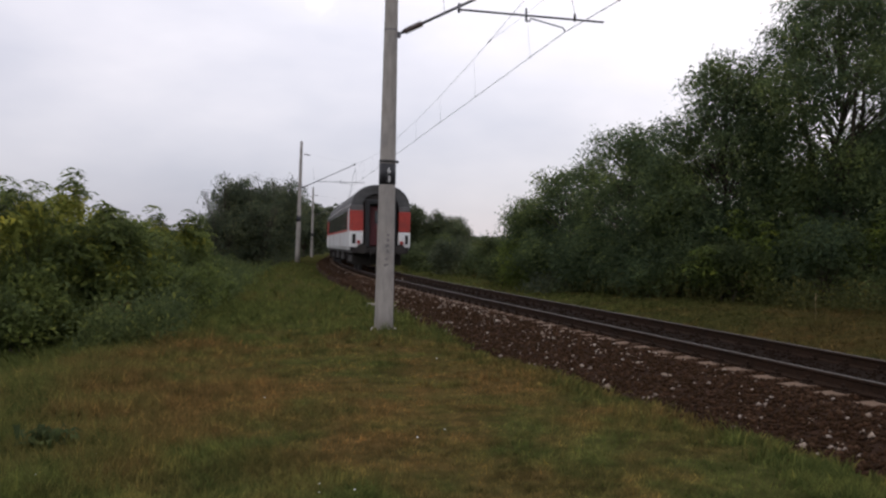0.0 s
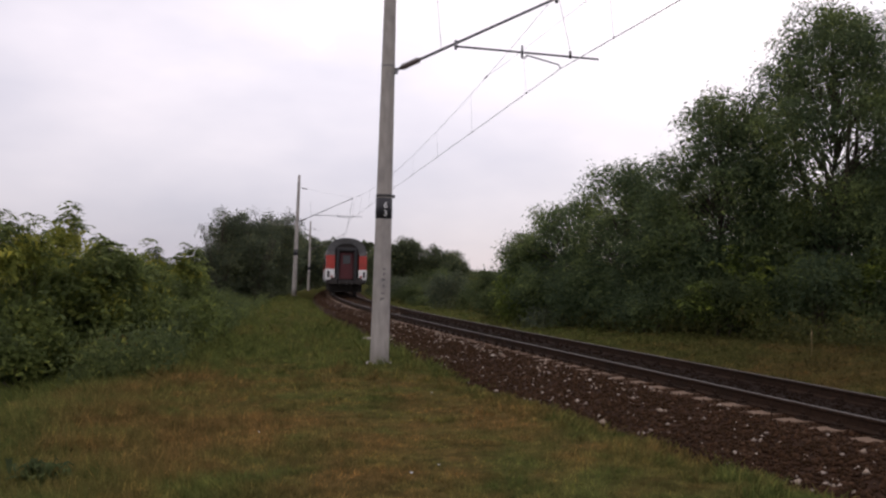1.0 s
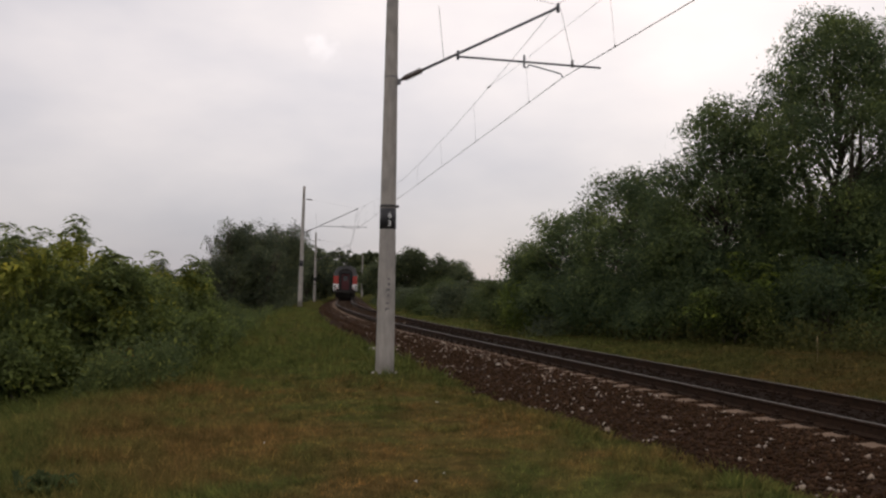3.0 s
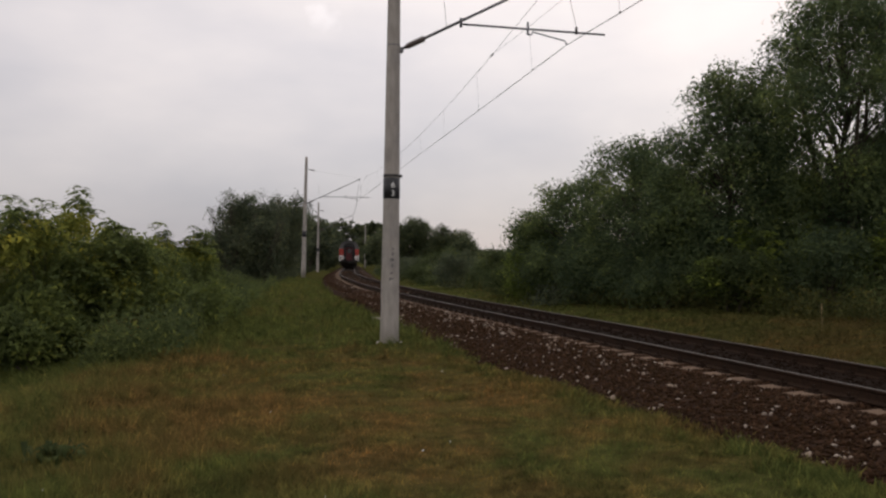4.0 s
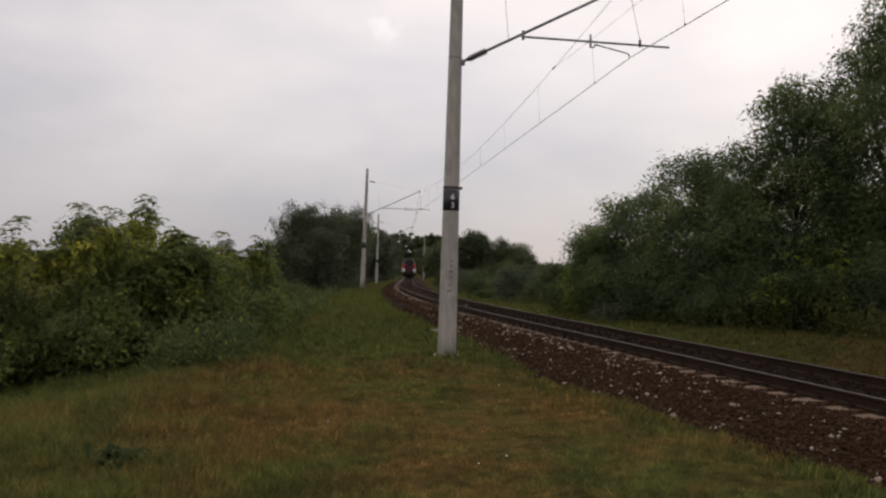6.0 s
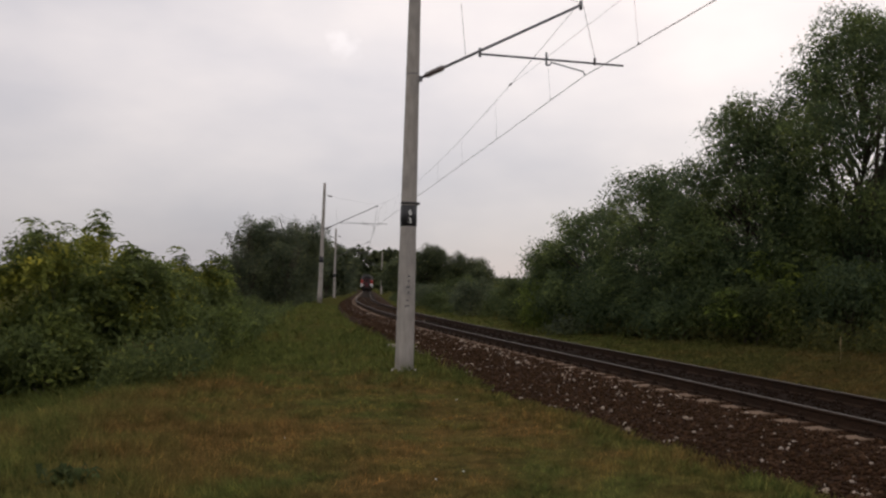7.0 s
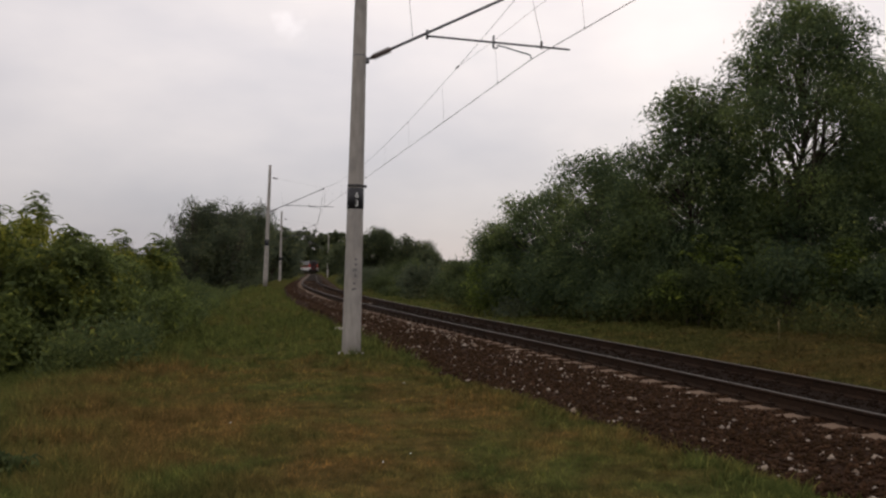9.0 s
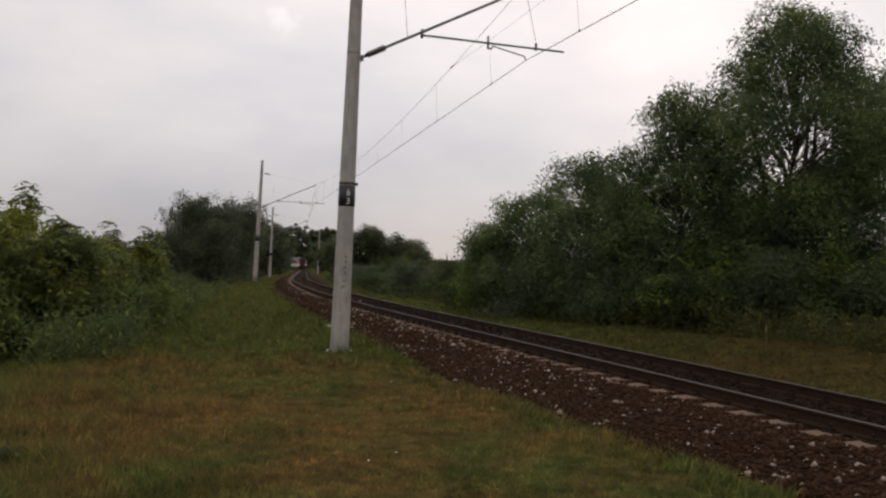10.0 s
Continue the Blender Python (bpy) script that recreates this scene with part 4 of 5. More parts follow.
# dark hedge trees beyond the second mast
for k, (x, y, w, hh, n) in enumerate(((-17.3, 77.0, 4.4, 7.9, 7500), (-15.8, 79.0, 5.2, 7.9, 8000), (-13.9, 82.0, 5.0, 7.3, 8000), (-15.0, 92.0, 4.6, 7.0, 5200), (-17.2, 86.0, 5.0, 7.2, 5000), (-16.8, 104.0, 4.6, 7.0, 4200), (-16.9, 75.0, 4.0, 5.0, 4000), (-14.2, 76.5, 4.2, 5.4, 4000), (-17.6, 127.0, 5.0, 7.6, 4200), (-17.9, 138.0, 4.8, 7.4, 4000), (-18.8, 152.0, 5.4, 7.8, 3600), (-23.8, 180.0, 7.0, 7.0, 3000), (-27.4, 215.0, 8.0, 7.5, 2600), (-31.5, 250.0, 9.0, 7.5, 2400), (-39.0, 285.0, 9.0, 7.5, 2400))):
    plant("hedge_tree", x, y, crown_of(R, w, hh * 1.07 + float(bank_cut(x, y)), 11, 0.10) + sprigs(R_TIP, w * 0.9, (hh + float(bank_cut(x, y))) * 0.98), LEAF_HEDGE, int(n * 2.6), 0.12 if y < 100 else 0.24, "dark round-crowned hedge tree beside the railway", "tree", 300 + k, "hedge trees", 0.12, 1.2, 26, 0.36, 0.6)
# trees along the far bend
for k, (x, y, w, hh, n) in enumerate(((-33.0, 372.0, 22.0, 17.0, 7500), (-40.0, 380.0, 12.0, 9.5, 3000), (-19.0, 362.0, 12.0, 9.5, 3000), (-52.0, 385.0, 14.0, 9.0, 2600), (-3.6, 114.0, 5.2, 6.9, 6500), (-7.5, 140.0, 5.6, 6.5, 3600), (1.0, 113.0, 5.6, 5.7, 6000), (3.0, 110.0, 3.2, 4.4, 3600), (-1.4, 120.0, 5.0, 5.2, 3000), (-10.0, 175.0, 6.5, 7.0, 2600), (-14.5, 220.0, 8.0, 7.5, 2600), (-19.5, 270.0, 8.0, 7.0, 2200))):
    plant("far_tree", x, y, crown_of(R, w, hh, 9, 0.13), LEAF_FAR, n * 2, 0.19 if y < 150 else 0.5 if y < 300 else 0.85, "distant dark green tree by the bend", "tree", 400 + k, "far trees", 0.14, 1.2, 20, 0.42, 0.6)
# scrub along the far side of the track
for k in range(26):
    y = 34 + k * 3.1
    off = 6.0 - 1.2 * float(smooth(36, 60, y))
    x = float(np.interp(y, LINE[:, 1], LINE[:, 0])) + off + R.normal(0, 0.35) + (1.6 if k % 2 else 0.0)
    plant("scrub_bush", x, y, crown_of(R, 1.9 + 1.3 * R.random(), 0.55 + 1.75 * R.random() ** 1.4 + (0.3 if k % 2 else 0.0), 7, 0.15), (LEAF_HEDGE, LEAF_SCRUB, LEAF_SCRUB)[k % 3], 4200, 0.085, "low green scrub along the track", "bush", 500 + k, "scrub", 0.025, 0.3, 8, 0.22, 0.4, 3)


def airy(r, w, h, k, low):
    """Flat, spreading lobes of a tall open crown that begins at the height low."""
    out = []
    for j in range(k):
        q = (j + 0.5) / k
        thin = low + (h - low) * q
        if h > 9 and 3.4 < thin < 6.6 and j % 5 == 1:
            continue
        z = low + (h - low) * (0.05 + 0.9 * q)
        reach = w * 0.5 * (0.75 + 0.5 * math.sin(q * 2.6)) * (1.0 if q < 0.5 else 1.0 - 1.35 * (q - 0.5))
        a = 2.4 * j + 0.8 * r.random()
        rr = w * (0.18 + 0.12 * r.random()) * (1.15 - 0.32 * q)
        out.append((reach * 0.8 * math.cos(a), reach * 0.8 * math.sin(a), min(z, h - rr * 0.6), rr, rr, rr * 0.72))
    return out


# tall acacias: x, y, width, height, leaves, lobes, foot of the crown
for k, (x, y, w, hh, n, leaf, lobes, low) in enumerate(((12.0, 27.5, 4.3, 10.2, 33000, LEAF_ACACIA, 36, 2.3), (17.2, 28.5, 4.2, 10.2, 25000, LEAF_ACACIA, 36, 2.2), (14.2, 30.5, 3.4, 5.9, 6500, LEAF_ACACIA, 10, 2.6), (18.8, 31.0, 5.0, 9.4, 11000, LEAF_ACACIA, 16, 5.6), (9.1, 29.0, 3.6, 7.6, 23000, LEAF_ACACIA, 34, 0.6), (6.9, 32.5, 4.0, 5.9, 16000, LEAF_ACACIA, 20, 0.4), (5.2, 36.0, 3.4, 4.6, 13000, LEAF_ACACIA, 16, 0.3), (4.2, 37.5, 2.2, 3.4, 9000, LEAF_BRIGHT, 12, 0.2), (8.4, 36.0, 3.8, 5.4, 10000, LEAF_ACACIA, 14, 0.3), (20.5, 27.0, 5.6, 10.3, 20000, LEAF_ACACIA, 25, 1.6))):
    plant("acacia_tree", x, y, airy(R, w, hh, lobes, low), leaf, int(n * 2.9), 0.068, "tall dark green acacia tree with airy crown", "tree", 600 + k, "acacias", 0.13, max(0.5, low * 0.8), 44, 0.25, 0.45, 3 if low > 2 else 1, hh * 0.86)
# shrubs before and under the acacias
for k, (x, y, w, hh, n, leaf) in enumerate(((9.9, 31.0, 3.0, 6.0, 7000, LEAF_ACACIA), (8.3, 30.4, 2.6, 5.0, 6000, LEAF_ACACIA), (8.6, 26.4, 2.4, 1.7, 4200, LEAF_SCRUB), (11.0, 25.8, 2.8, 2.5, 4800, LEAF_ACACIA), (13.6, 25.4, 2.6, 2.6, 4600, LEAF_ACACIA), (16.4, 25.4, 3.0, 2.6, 4200, LEAF_ACACIA), (7.1, 29.2, 2.2, 1.9, 3200, LEAF_ACACIA), (5.7, 33.0, 2.2, 1.8, 3000, LEAF_ACACIA), (10.0, 27.4, 2.8, 2.7, 4600, LEAF_ACACIA), (19.5, 24.5, 3.0, 2.6, 3200, LEAF_ACACIA), (12.0, 30.5, 3.6, 3.2, 5000, LEAF_ACACIA), (17.0, 30.0, 4.0, 3.3, 5000, LEAF_ACACIA), (9.0, 32.0, 3.4, 3.4, 4200, LEAF_ACACIA), (14.8, 31.0, 4.0, 3.4, 4200, LEAF_ACACIA), (6.6, 31.0, 2.6, 2.4, 3200, LEAF_ACACIA), (21.5, 30.0, 4.0, 3.6, 3200, LEAF_ACACIA), (8.0, 38.0, 3.4, 2.8, 3000, LEAF_ACACIA))):
    plant("shrub", x, y, crown_of(R, w, hh, 9, 0.12), leaf, int(n * 2.8), 0.062, "dense green shrub at the foot of the trees", "shrub", 700 + k, "shrubs", 0.03, 0.35, 26, 0.20, 0.5, 3, 0.0, sprigs(R_TIP, w * 1.1, hh * 0.92) if y < 28 else (), LEAF_BRIGHT)

# bushes in the fields beyond
for k in range(16):
    y = 118 + 12 * (k % 8) + 6 * R.random()
    x = 3.5 + 3.2 * k + R.random() * 2
    plant("field_bush", x, y, crown_of(R, 6.0, 1.7 + 0.6 * R.random(), 6, 0.2), LEAF_FAR, 2000, 0.25, "low dark bush in the fields beyond", "bush", 800 + k, "field bushes", 0.06, 0.4, 8, 0.4, 0.5, 3)


for k, (x, y, w, hh) in enumerate(((-98.0, 318.0, 18.0, 5.0), (-86.0, 312.0, 16.0, 5.6), (-75.0, 316.0, 15.0, 5.0), (-63.0, 310.0, 14.0, 5.8))):
    plant("field_bush", x, y, crown_of(R_TIP, w, hh, 8, 0.15), LEAF_FAR, 2600, 0.5, "dark hedge bush beyond the pale field", "bush", 850 + k, "field bushes", 0.08, 0.5, 8, 0.5, 0.5, 3)


# far woods on the horizon
def far_woods():
    r = np.random.default_rng(77)
    lob = []
    for k in range(150):
        a = radians(-42 + 84 * k / 149)
        d = 900 + 160 * r.random()
        lob.append((d * math.sin(a), d * math.cos(a), -1.5 + 1.6 * r.random(), 14, 14, 2.6 + 2.4 * r.random()))
    return quick_mesh("far_woods", leaf_cloud(lob, 26000, 2.6, 78, 8, 1.4, 0.5), 3, LEAF_FAR)


tagged(new("far_woods", far_woods()), "low line of distant woods on the horizon", "woods", kind="stuff")


def blades(x, y, hgt, wid, seed, lean=1.9, short=False):
    """One bent blade of grass at each place, as two triangles."""
    r = np.random.default_rng(seed)
    n = len(x)
    z = ground_z(x, y) - 0.01
    a = r.random(n) * 6.283
    la = r.random(n) * 6.283
    ln = lean * hgt * r.random(n)
    c, s = np.cos(a) * wid * 0.5, np.sin(a) * wid * 0.5
    base = np.stack([x, y, z], -1)
    off = np.stack([c, s, np.zeros(n)], -1)
    mid = base + np.stack([np.cos(la) * ln * 0.35, np.sin(la) * ln * 0.35, hgt * 0.6], -1)
    tip = base + np.stack([np.cos(la) * ln, np.sin(la) * ln, hgt], -1)
    if short:
        return np.stack([base - off, base + off, tip], 1)
    return np.stack([base - off, base + off, mid + off * 0.7, tip, mid - off * 0.7], 1)


def scatter(n, y0, y1, seed, power=2.0):
    r = np.random.default_rng(seed)
    y = y0 + (y1 - y0) * r.random(n) ** power
    x = (r.random(n) * 2 - 1) * (0.62 * y + 1.2)
    return x, y, r


def lawn(n, y0, y1, hmin, hmax, wid, seed, power, short=False):
    x, y, r = scatter(n, y0, y1, seed, power)
    u = side(x, y)
    rough = 0.5 + 0.5 * np.sin(x * 2.1 + 1.3 * np.sin(y * 1.7)) * np.sin(y * 1.9 + np.sin(x * 1.2))
    edge = -3.05 - 0.25 * np.sin(y * 2.3) - 0.2 * np.sin(y * 0.9 + 1) + np.clip(y - 16, 0, 15) * 0.072
    ok = ((u < edge) | (u > 2.8)) & (u > -13) & (u < 12)
    tall = (1 + 2.4 * smooth(5.5, 9.0, -u)) * np.where(u > 2.8, 1.3, 1.0) * np.where(np.abs(u - edge) < 0.5, 1.8, 1.0)
    hgt = (hmin + (hmax - hmin) * r.random(n) ** 2) * (0.6 + 0.8 * rough) * tall * (1 if short else smooth(8.0, 22.0, y) + 0.15)
    return blades(x[ok], y[ok], hgt[ok], wid + 0.0009 * y[ok] * short, seed + 1, 1.4 if short else 1.9, short)


tagged(new("lawn_grass", quick_mesh("lawn_grass", lawn(420000, 3.4, 28.0, 0.022, 0.062, 0.006, 31, 1.5, True), 3, MAT_BLADE)), "short worn green and straw-coloured grass", "grass", kind="stuff")


def lawn_behind():
    rr = np.random.default_rng(33)
    n = 60000
    x, y = rr.random(n) * 24 - 13, rr.random(n) * 16 - 10
    ok = (side(x, y) < -3.2) & ~((np.abs(x) < 0.62 * y + 1.0) & (y > 3.4))
    x, y = x[ok], y[ok]
    return blades(x, y, 0.02 + 0.045 * rr.random(len(x)) ** 2, 0.014, 34, 1.4, True)


tagged(new("lawn_grass", quick_mesh("lawn_grass", lawn_behind(), 3, MAT_BLADE)), "short worn grass round the viewer", "grass", kind="stuff")
tagged(new("bank_grass", quick_mesh("bank_grass", lawn(80000, 9.0, 70.0, 0.025, 0.11, 0.018, 41, 1.4), 5, MAT_BLADE)), "rough grass along the railway bank", "grass", kind="stuff")


def tufts(n, per, seed, y0, y1, u0, u1, hmin, hmax):
    """Clumps of longer grass along a strip beside the track."""
    r = np.random.default_rng(seed)
    y = y0 + (y1 - y0) * r.random(n) ** 1.5
    u = u0 + (u1 - u0) * r.random(n) + np.clip(y - 16, 0, 15) * 0.072 * (u1 < 0)
    x = np.interp(y, LINE[:, 1], LINE[:, 0]) + u
    s = (hmin + (hmax - hmin) * r.random(n) ** 2) * (0.25 + 0.75 * smooth(y0, y0 + 9.0, y) if y0 > 10 else 1.0)
    x, y, s = (np.repeat(v, per) for v in (x, y, s))
    k = n * per
    x, y = x + r.normal(0, 0.25, k) * s * 2, y + r.normal(0, 0.25, k) * s * 2
    return blades(x, y, s * (0.6 + 0.7 * r.random(k)), 0.019, seed + 1, 0.9)


tagged(new("grass_tufts", quick_mesh("grass_tufts", tufts(1500, 16, 35, 5.0, 60.0, -4.0, -2.5, 0.03, 0.13), 5, MAT_BLADE)), "ragged grass tufts along the ballast edge", "grass", kind="stuff")
tagged(new("grass_tufts", quick_mesh("grass_tufts", tufts(1200, 18, 36, 11.0, 75.0, -8.6, -3.2, 0.06, 0.34), 5, MAT_BLADE)), "long green grass tufts on the bank", "grass", kind="stuff")
tagged(new("grass_tufts", quick_mesh("grass_tufts", tufts(800, 16, 37, 14.0, 90.0, 2.9, 6.5, 0.05, 0.22), 5, MAT_BLADE)), "dry and green grass tufts beside the track", "grass", kind="stuff")



def weeds(n, seed, where):
    """Tall weeds with leaves on upright stalks, in a strip of the bank."""
    r = np.random.default_rng(seed)
    x, y = where(r, n)
    z = ground_z(x, y)
    hgt = 0.35 + 0.55 * r.random(n)
    per = 10
    q = r.random((n, per))
    p = np.stack([np.repeat(x[:, None], per, 1) + r.normal(0, 0.09, (n, per)), np.repeat(y[:, None], per, 1) + r.normal(0, 0.09, (n, per)), z[:, None] + hgt[:, None] * q], -1).reshape(-1, 3)
    k = len(p)
    t = r.normal(size=(k, 3)) + np.array([0, 0, 0.6])
    t /= np.linalg.norm(t, axis=1, keepdims=True)
    b = np.cross(t, r.normal(size=(k, 3)))
    b /= np.linalg.norm(b, axis=1, keepdims=True)
    s = 0.05 + 0.09 * r.random((k, 1))
    return np.stack([p, p + t * s * 0.5 + b * s * 0.22, p + t * s, p + t * s * 0.5 - b * s * 0.22], 1)


def right_strip(r, n):
    y = 20 + 60 * r.random(n) ** 1.6
    u = 5.3 + 2.4 * r.random(n) + np.clip(30 - y, 0, 10) * 0.30
    return np.interp(y, LINE[:, 1], LINE[:, 0]) + u, y


def left_strip(r, n):
    y = 15 + 40 * r.random(n) ** 1.5
    u = -np.interp(y, [8, 14, 27, 50, 80], [9.5, 8.4, 6.8, 5.2, 5.0]) - 1.6 * r.random(n)
    return np.interp(y, LINE[:, 1], LINE[:, 0]) + u, y


tagged(new("weeds", quick_mesh("weeds", weeds(2600, 51, right_strip), 4, LEAF_WEED)), "tall brownish weeds before the trees", "weeds", kind="stuff")
tagged(new("weeds", quick_mesh("weeds", weeds(1900, 52, left_strip), 4, LEAF_SCRUB)), "tall weeds below the bushes", "weeds", kind="stuff")


def on_ground(x, y, dz=0.0):
    return pose(x, y, float(ground_z(x, y)) + dz)


# a dock plant, a dry stalk, a slab by the mast, daisies
dock = thing("dock_weed", on_ground(-3.05, 7.4), "dark green broad-leaved dock plant in worn turf", "weed")
r = np.random.default_rng(61)
bm = bmesh.new()
for k in range(60):
    a, L = 6.283 * k / 13 + r.normal(0, 0.5), 0.06 + 0.13 * r.random() ** 1.5
    d, s = Vector((math.cos(a), math.sin(a), 0)), Vector((-math.sin(a), math.cos(a), 0))
    root_ = Vector((r.normal(0, 0.09), r.normal(0, 0.07), 0))
    rise = 0.04 + 0.14 * r.random()
    pts = [(0.0, 0.006, 0.0), (0.35, 0.022, rise * 0.7), (0.7, 0.026, rise), (1.0, 0.003, rise * 0.8)]
    prev = None
    for q, w, z in pts:
        cur = [bm.verts.new(root_ + d * L * q + s * w * e + Vector((0, 0, z + 0.012 * abs(e)))) for e in (-1, 0, 1)]
        if prev:
            for j in range(2):
                bm.faces.new((prev[j], prev[j + 1], cur[j + 1], cur[j]))
        prev = cur
part("leaves", bm, LEAF_SCRUB, dock)

stalk = thing("dry_stalk", on_ground(8.5, 20.4), "thin dry straw-coloured weed stalk", "weed")
bm = bmesh.new()
tube(bm, [(0, 0, -0.05), (0.01, 0, 0.25), (-0.01, 0, 0.5), (0.0, 0, 0.62)], [0.006, 0.005, 0.004, 0.003], 6)
part("stem", bm, MAT_STRAW, stalk)
bm = bmesh.new()
tube(bm, [(0, 0, 0.44), (0.0, 0, 0.54), (0.0, 0, 0.66)], [0.004, 0.012, 0.003], 6)
part("seed_head", bm, MAT_STRAW, stalk)

slab = thing("concrete_slab", on_ground(-1.62, 25.5, 0.03), "small pale concrete slab lying in the grass", "slab")
bm = bmesh.new()
box(bm, -0.26, -0.14, -0.08, 0.26, 0.14, 0.045, 0.012)
part("slab_block", bm, MAT_FOOTING, slab)


def daisies(n, seed):
    rr = np.random.default_rng(seed)
    y = 4.5 + 9 * rr.random(n)
    x = (rr.random(n) * 2 - 1) * 0.5 * y
    ok = side(x, y) < -3.4
    x, y = x[ok], y[ok]
    z = ground_z(x, y) + 0.04 + 0.02 * rr.random(len(x))
    c = np.stack([x, y, z], -1)
    a = np.linspace(0, 6.283, 7)[:-1]
    s = 0.007 + 0.004 * rr.random(len(x))
    disc = np.stack([np.cos(a), np.sin(a), 0.3 * np.sin(a)], -1)
    return c[:, None] + disc[None] * s[:, None, None]


tagged(new("daisies", quick_mesh("daisies", daisies(15, 63), 6, MAT_WHITE)), "tiny white daisies scattered in the turf", "flowers", kind="stuff")


# ================= train =================
def coach_section():
    """Half section of the body: x, z from sole bar to roof ridge."""
    pts = [(1.36, 0.98), (1.41, 1.15), (1.41, 2.6), (1.37, 3.05)]
    for k in range(1, 9):
        a = radians(12 + k * 78 / 8)
        pts.append((1.38 * math.cos(a) ** 0.8 if k < 8 else 0.0, 3.0 + 1.05 * math.sin(a)))
    return pts


def skin(bm, half, y0, y1, squeeze=1.0):
    full = half + [(-x, z) for x, z in reversed(half[:-1])] if half[-1][0] == 0 else half
    a = [bm.verts.new((x, y0, z)) for x, z in full]
    b = [bm.verts.new((x * squeeze, y1, z)) for x, z in full]
    for k in range(len(full) - 1):
        bm.faces.new((a[k], a[k + 1], b[k + 1], b[k])).smooth = True
    return a, b


def build_coach(label):
    """Origin on the rails under the rear end; y points forward."""
    coach = thing("passenger_coach", Matrix(), label, "railway coach", "coaches of the train")
    L, half = 24.5, coach_section()
    lo, mid, hi = half[:3], half[2:4], half[3:]
    for s in (1, -1):
        bm = bmesh.new()
        for (x0, z0, x1, z1) in ((1.36, 0.98, 1.41, 1.15), (1.41, 1.15, 1.41, 1.86)):
            bm.faces.new([bm.verts.new((s * x, y, z)) for x, y, z in ((x0, 0.25, z0), (x0, L, z0), (x1, L, z1), (x1, 0.25, z1))])
        lower = part("lower_side", bm, MAT_GREY, coach, "light grey lower body side")
        bm = bmesh.new()
        for (x0, z0, x1, z1) in ((1.41, 1.86, 1.41, 2.6), (1.41, 2.6, 1.397, 2.82)):
            bm.faces.new([bm.verts.new((s * x, y, z)) for x, y, z in ((x0, 0.25, z0), (x0, L, z0), (x1, L, z1), (x1, 0.25, z1))])
        upper = part("upper_side", bm, MAT_RED, coach, "red upper body side")
        for k in range(10):
            y = 2.3 + 2.05 * k
            bm = bmesh.new()
            x = s * 1.405
            box(bm, x - 0.03, y, 1.98, x + 0.018, y + 1.6, 2.86, 0.012)
            part("window", bm, MAT_WINDOW, upper, "dark window")
        bm = bmesh.new()
        bm.faces.new([bm.verts.new((s * x, y, z)) for x, y, z in ((1.397, 0.25, 2.82), (1.397, L, 2.82), (1.37, L, 3.05), (1.37, 0.25, 3.05))])
        part("cantrail", bm, MAT_CAP, coach, "dull grey cantrail band")
        bm = bmesh.new()
        box(bm, s * 1.40 - 0.03, 0.65, 1.0, s * 1.40 + 0.022, 1.5, 2.95, 0.01)
        part("side_door", bm, MAT_GREY, coach)
        bm = bmesh.new()
        tube(bm, [(s * 1.39, 0.2, 3.08), (s * 1.39, L, 3.08)], 0.035, 6)
        part("gutter", bm, MAT_GREY, coach, "pale roof gutter")
    bm = bmesh.new()
    skin(bm, hi, 0.22, L)
    part("roof", bm, MAT_ROOF, coach, "grey rounded roof")
    for y in (6.0, 12.0, 18.0):
        bm = bmesh.new()
        box(bm, -0.3, y, 4.0, 0.3, y + 0.5, 4.12, 0.03)
        part("roof_vent", bm, MAT_ROOF, coach)
    # ends: red corner panels beside a recessed gangway
    for y0, f in ((0.0, 1), (L, -1)):
        bm = bmesh.new()
        full = half + [(-x, z) for x, z in reversed(half[:-1])]
        bm.faces.new([bm.verts.new((x * 0.99, y0 + f * 0.42, z)) for x, z in full])
        part("end_wall", bm, MAT_UNDER, coach, "dark recessed end wall")
        for s in (1, -1):
            bm = bmesh.new()
            box(bm, s * 0.84, y0 + f * 0.06, 1.86, s * 1.40, y0 + f * 0.5, 2.80, 0.03)
            part("corner_panel", bm, MAT_RED, coach, "red corner panel")
            bm = bmesh.new()
            box(bm, s * 0.84, y0 + f * 0.08, 2.803, s * 1.385, y0 + f * 0.5, 3.04, 0.03)
            part("corner_cap", bm, MAT_CAP, coach, "dull grey corner cap")
            bm = bmesh.new()
            box(bm, s * 0.84, y0 + f * 0.05, 1.15, s * 1.40, y0 + f * 0.5, 1.85, 0.03)
            lp = part("lower_corner_panel", bm, MAT_WHITE, coach, "white lower corner panel")
            bm = bmesh.new()
            tube(bm, [(s * 1.0, y0 + f * 0.10, 1.36), (s * 1.0, y0 - f * 0.02, 1.36)], 0.085, 12)
            part("tail_lamp", bm, MAT_TAIL, lp, "red tail lamp")
            bm = bmesh.new()
            box(bm, s * 1.16, y0 - f * 0.0, 1.3, s * 1.30, y0 + f * 0.1, 1.72, 0.01)
            part("step_recess", bm, MAT_UNDER, lp)
            bm = bmesh.new()
            tube(bm, [(s * 0.875, y0 + f * 0.2, 1.06), (s * 0.875, y0 - f * 0.35, 1.06), (s * 0.875, y0 - f * 0.36, 1.06), (s * 0.875, y0 - f * 0.42, 1.06)], [0.11, 0.11, 0.24, 0.24], 12)
            part("buffer", bm, MAT_UNDER, coach)
        bm = bmesh.new()
        hood = [(0.0, 4.05)] + [(x, z) for x, z in reversed(hi[:-1])]
        full2 = [(-x, z) for x, z in reversed(hood[1:])] + hood
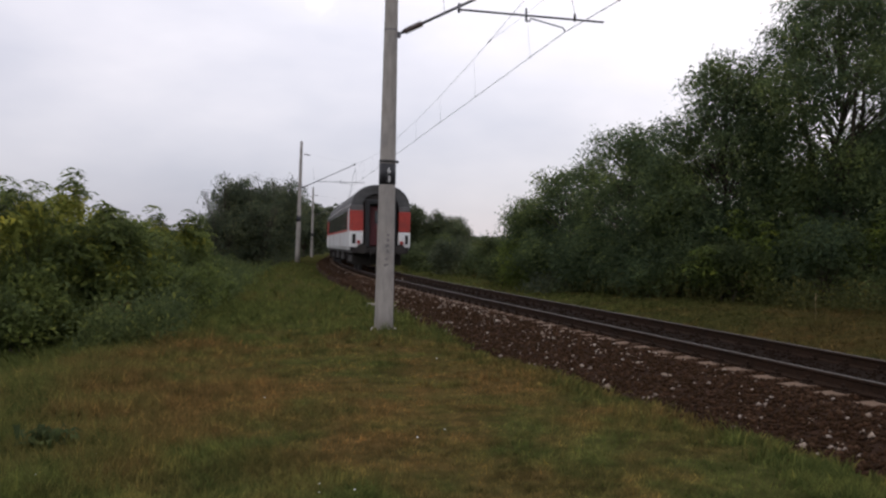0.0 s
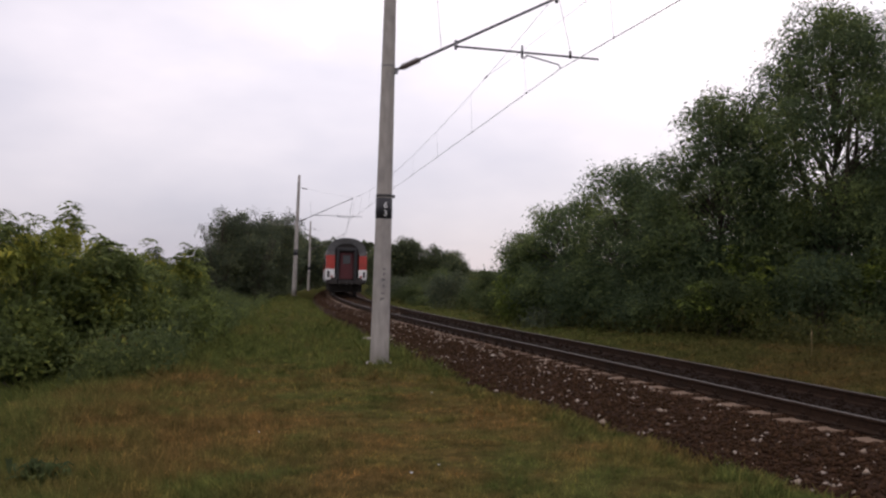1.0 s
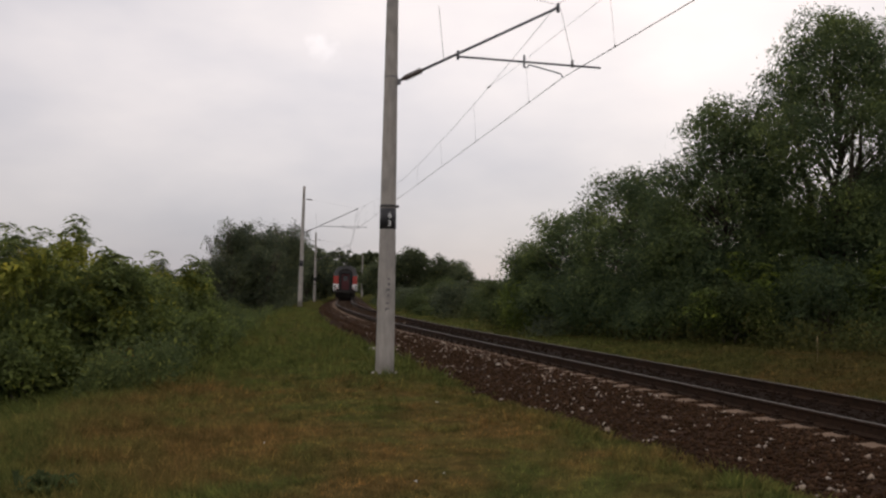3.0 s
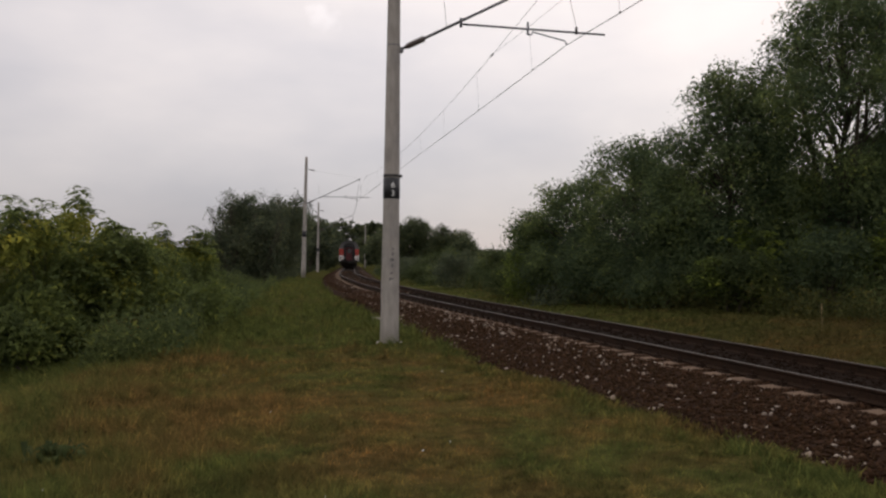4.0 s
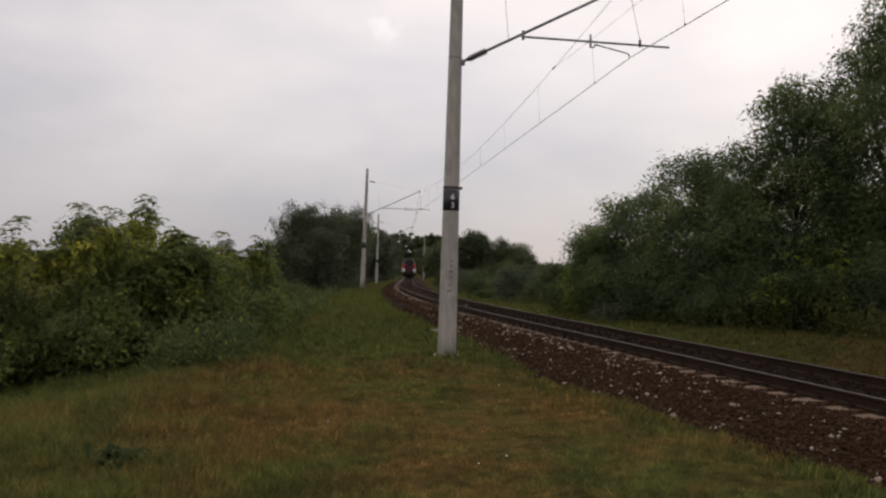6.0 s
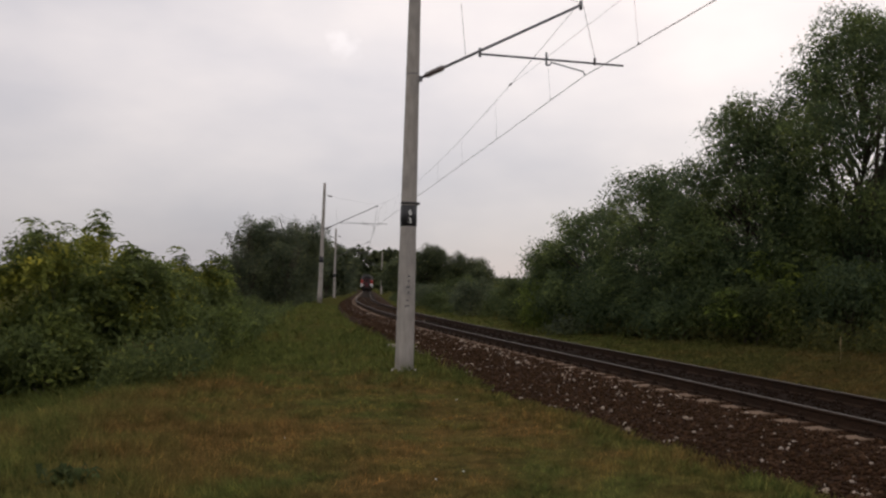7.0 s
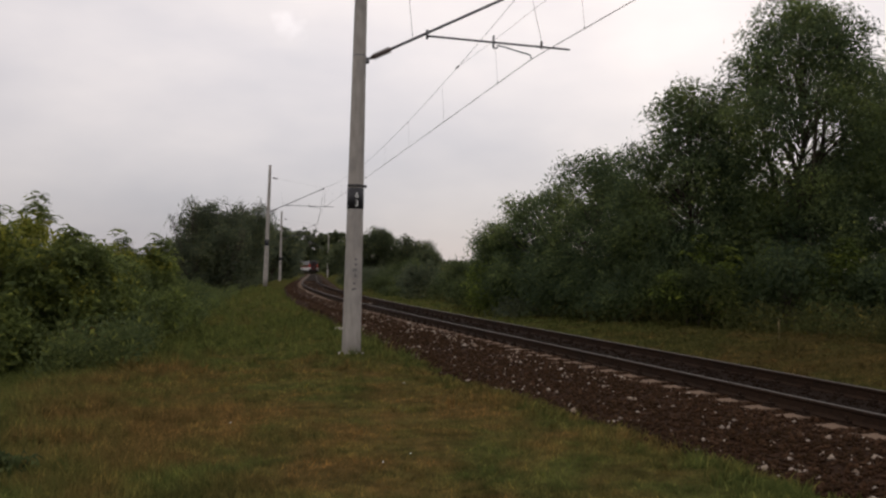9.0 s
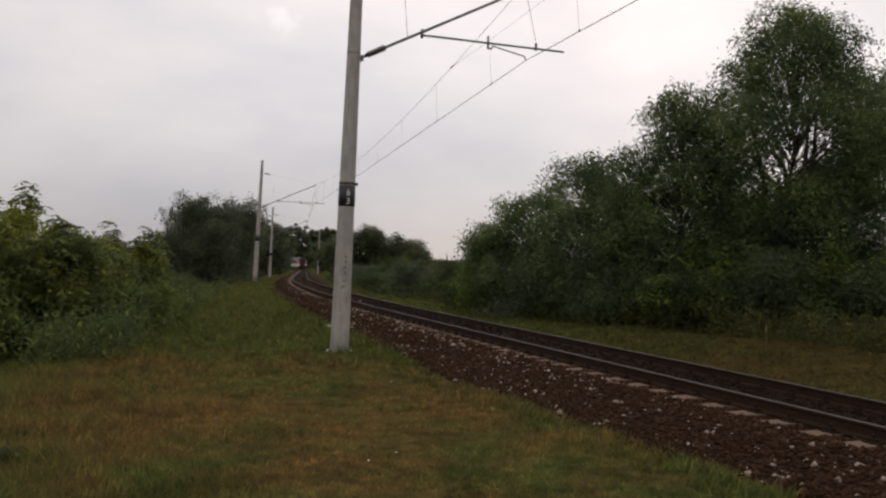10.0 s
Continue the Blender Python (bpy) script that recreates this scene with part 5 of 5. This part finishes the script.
        a = [bm.verts.new((x, y0 + f * 0.22, z)) for x, z in full2]
        b = [bm.verts.new((x * 0.62, y0 + f * 0.30, 3.0 + (z - 3.0) * 0.62)) for x, z in full2]
        for k in range(len(full2) - 1):
            bm.faces.new((a[k], a[k + 1], b[k + 1], b[k]))
        bmesh.ops.recalc_face_normals(bm, faces=bm.faces)
        part("roof_hood", bm, MAT_ROOF, coach)
        bm = bmesh.new()
        for x0, x1, z0, z1 in ((-0.72, -0.5, 1.1, 3.2), (0.5, 0.72, 1.1, 3.2), (-0.72, 0.72, 3.1, 3.35)):
            box(bm, x0, y0 - f * 0.05, z0, x1, y0 + f * 0.45, z1, 0.05)
        part("gangway", bm, MAT_RUBBER, coach, "black rubber gangway")
        bm = bmesh.new()
        box(bm, -0.48, y0 + f * 0.25, 1.2, 0.48, y0 + f * 0.41, 3.05, 0.02)
        door = part("end_door", bm, MAT_ENDDOOR, coach, "faded dark red end door")
        bm = bmesh.new()
        box(bm, -0.26, y0 + f * 0.235, 2.25, 0.26, y0 + f * 0.27, 2.85, 0.015)
        part("door_window", bm, MAT_WINDOW, door, "dark door window")
        bm = bmesh.new()
        tube(bm, [(0.38, y0 + f * 0.25, 1.95), (0.38, y0 + f * 0.19, 1.95), (0.38, y0 + f * 0.19, 2.25), (0.38, y0 + f * 0.25, 2.25)], 0.015, 6)
        part("door_handle", bm, MAT_STEEL, door)
        bm = bmesh.new()
        box(bm, -1.3, y0 + f * 0.05, 0.85, 1.3, y0 + f * 0.45, 1.14, 0.02)
        part("buffer_beam", bm, MAT_UNDER, coach)
        for x in (-0.45, 0.05, 0.4):
            bm = bmesh.new()
            tube(bm, [(x, y0 + f * 0.1, 1.0), (x, y0 - f * 0.12, 0.8), (x, y0 - f * 0.06, 0.45)], 0.04, 6)
            part("coupling_hose", bm, MAT_UNDER, coach)
    bm = bmesh.new()
    box(bm, -1.3, 0.3, 0.85, 1.3, L - 0.3, 1.02)
    box(bm, -1.2, 8.2, 0.4, 1.2, 10.8, 0.9, 0.05)
    box(bm, -1.2, 13.2, 0.42, 1.2, 16.0, 0.9, 0.05)
    part("underframe", bm, MAT_UNDER, coach)
    for yc in (3.6, L - 3.6):
        bm = bmesh.new()
        for s in (1, -1):
            box(bm, s * 0.95, yc - 1.6, 0.42, s * 1.12, yc + 1.6, 0.72, 0.04)
        box(bm, -1.0, yc - 0.3, 0.5, 1.0, yc + 0.3, 0.82, 0.04)
        for dy in (-1.75, 1.75):
            box(bm, -1.18, yc + dy - 0.12, 0.28, 1.18, yc + dy + 0.12, 0.86, 0.03)
        bogie = part("bogie", bm, MAT_UNDER, coach)
        for dy in (-1.25, 1.25):
            bm = bmesh.new()
            for s in (1, -1):
                tube(bm, [(s * 0.68, yc + dy, 0.46), (s * 0.72, yc + dy, 0.46), (s * 0.721, yc + dy, 0.46), (s * 0.82, yc + dy, 0.46)], [0.49, 0.49, 0.46, 0.455], 20)
            tube(bm, [(-0.7, yc + dy, 0.46), (0.7, yc + dy, 0.46)], 0.08, 8)
            part("wheelset", bm, MAT_DARKSTEEL, bogie)
    return coach


coach = build_coach("red and light grey passenger coach at the train's rear")
coaches = [coach] + [copy_thing(coach, Matrix()) for _ in range(2)]
for c in coaches[1:]:
    c["label"] = "red and light grey passenger coach rolling on the track"


# ================= movement =================
def coach_pose(s, k):
    """Stands the k-th coach on its two bogies, the train's rear being at arc s."""
    s0 = s + 25.2 * k
    a, b = [Vector([float(v) for v in at_arc(s0 + d)[:3]]) for d in (3.6, 20.9)]
    d = (b - a).normalized()
    yaw = math.degrees(math.atan2(-d.x, d.y))
    tilt = math.degrees(math.asin(d.z))
    base = a - d * 3.6
    return pose(base.x, base.y, base.z, tilt, 0, yaw)


def motions():
    s0 = arc_of(43.0)
    times = [0.5 * k for k in range(21)]
    for k, c in enumerate(coaches):
        walk(c, [(t, coach_pose(s0 + 20.75 * t + 0.575 * t * t, k)) for t in times])


motions()
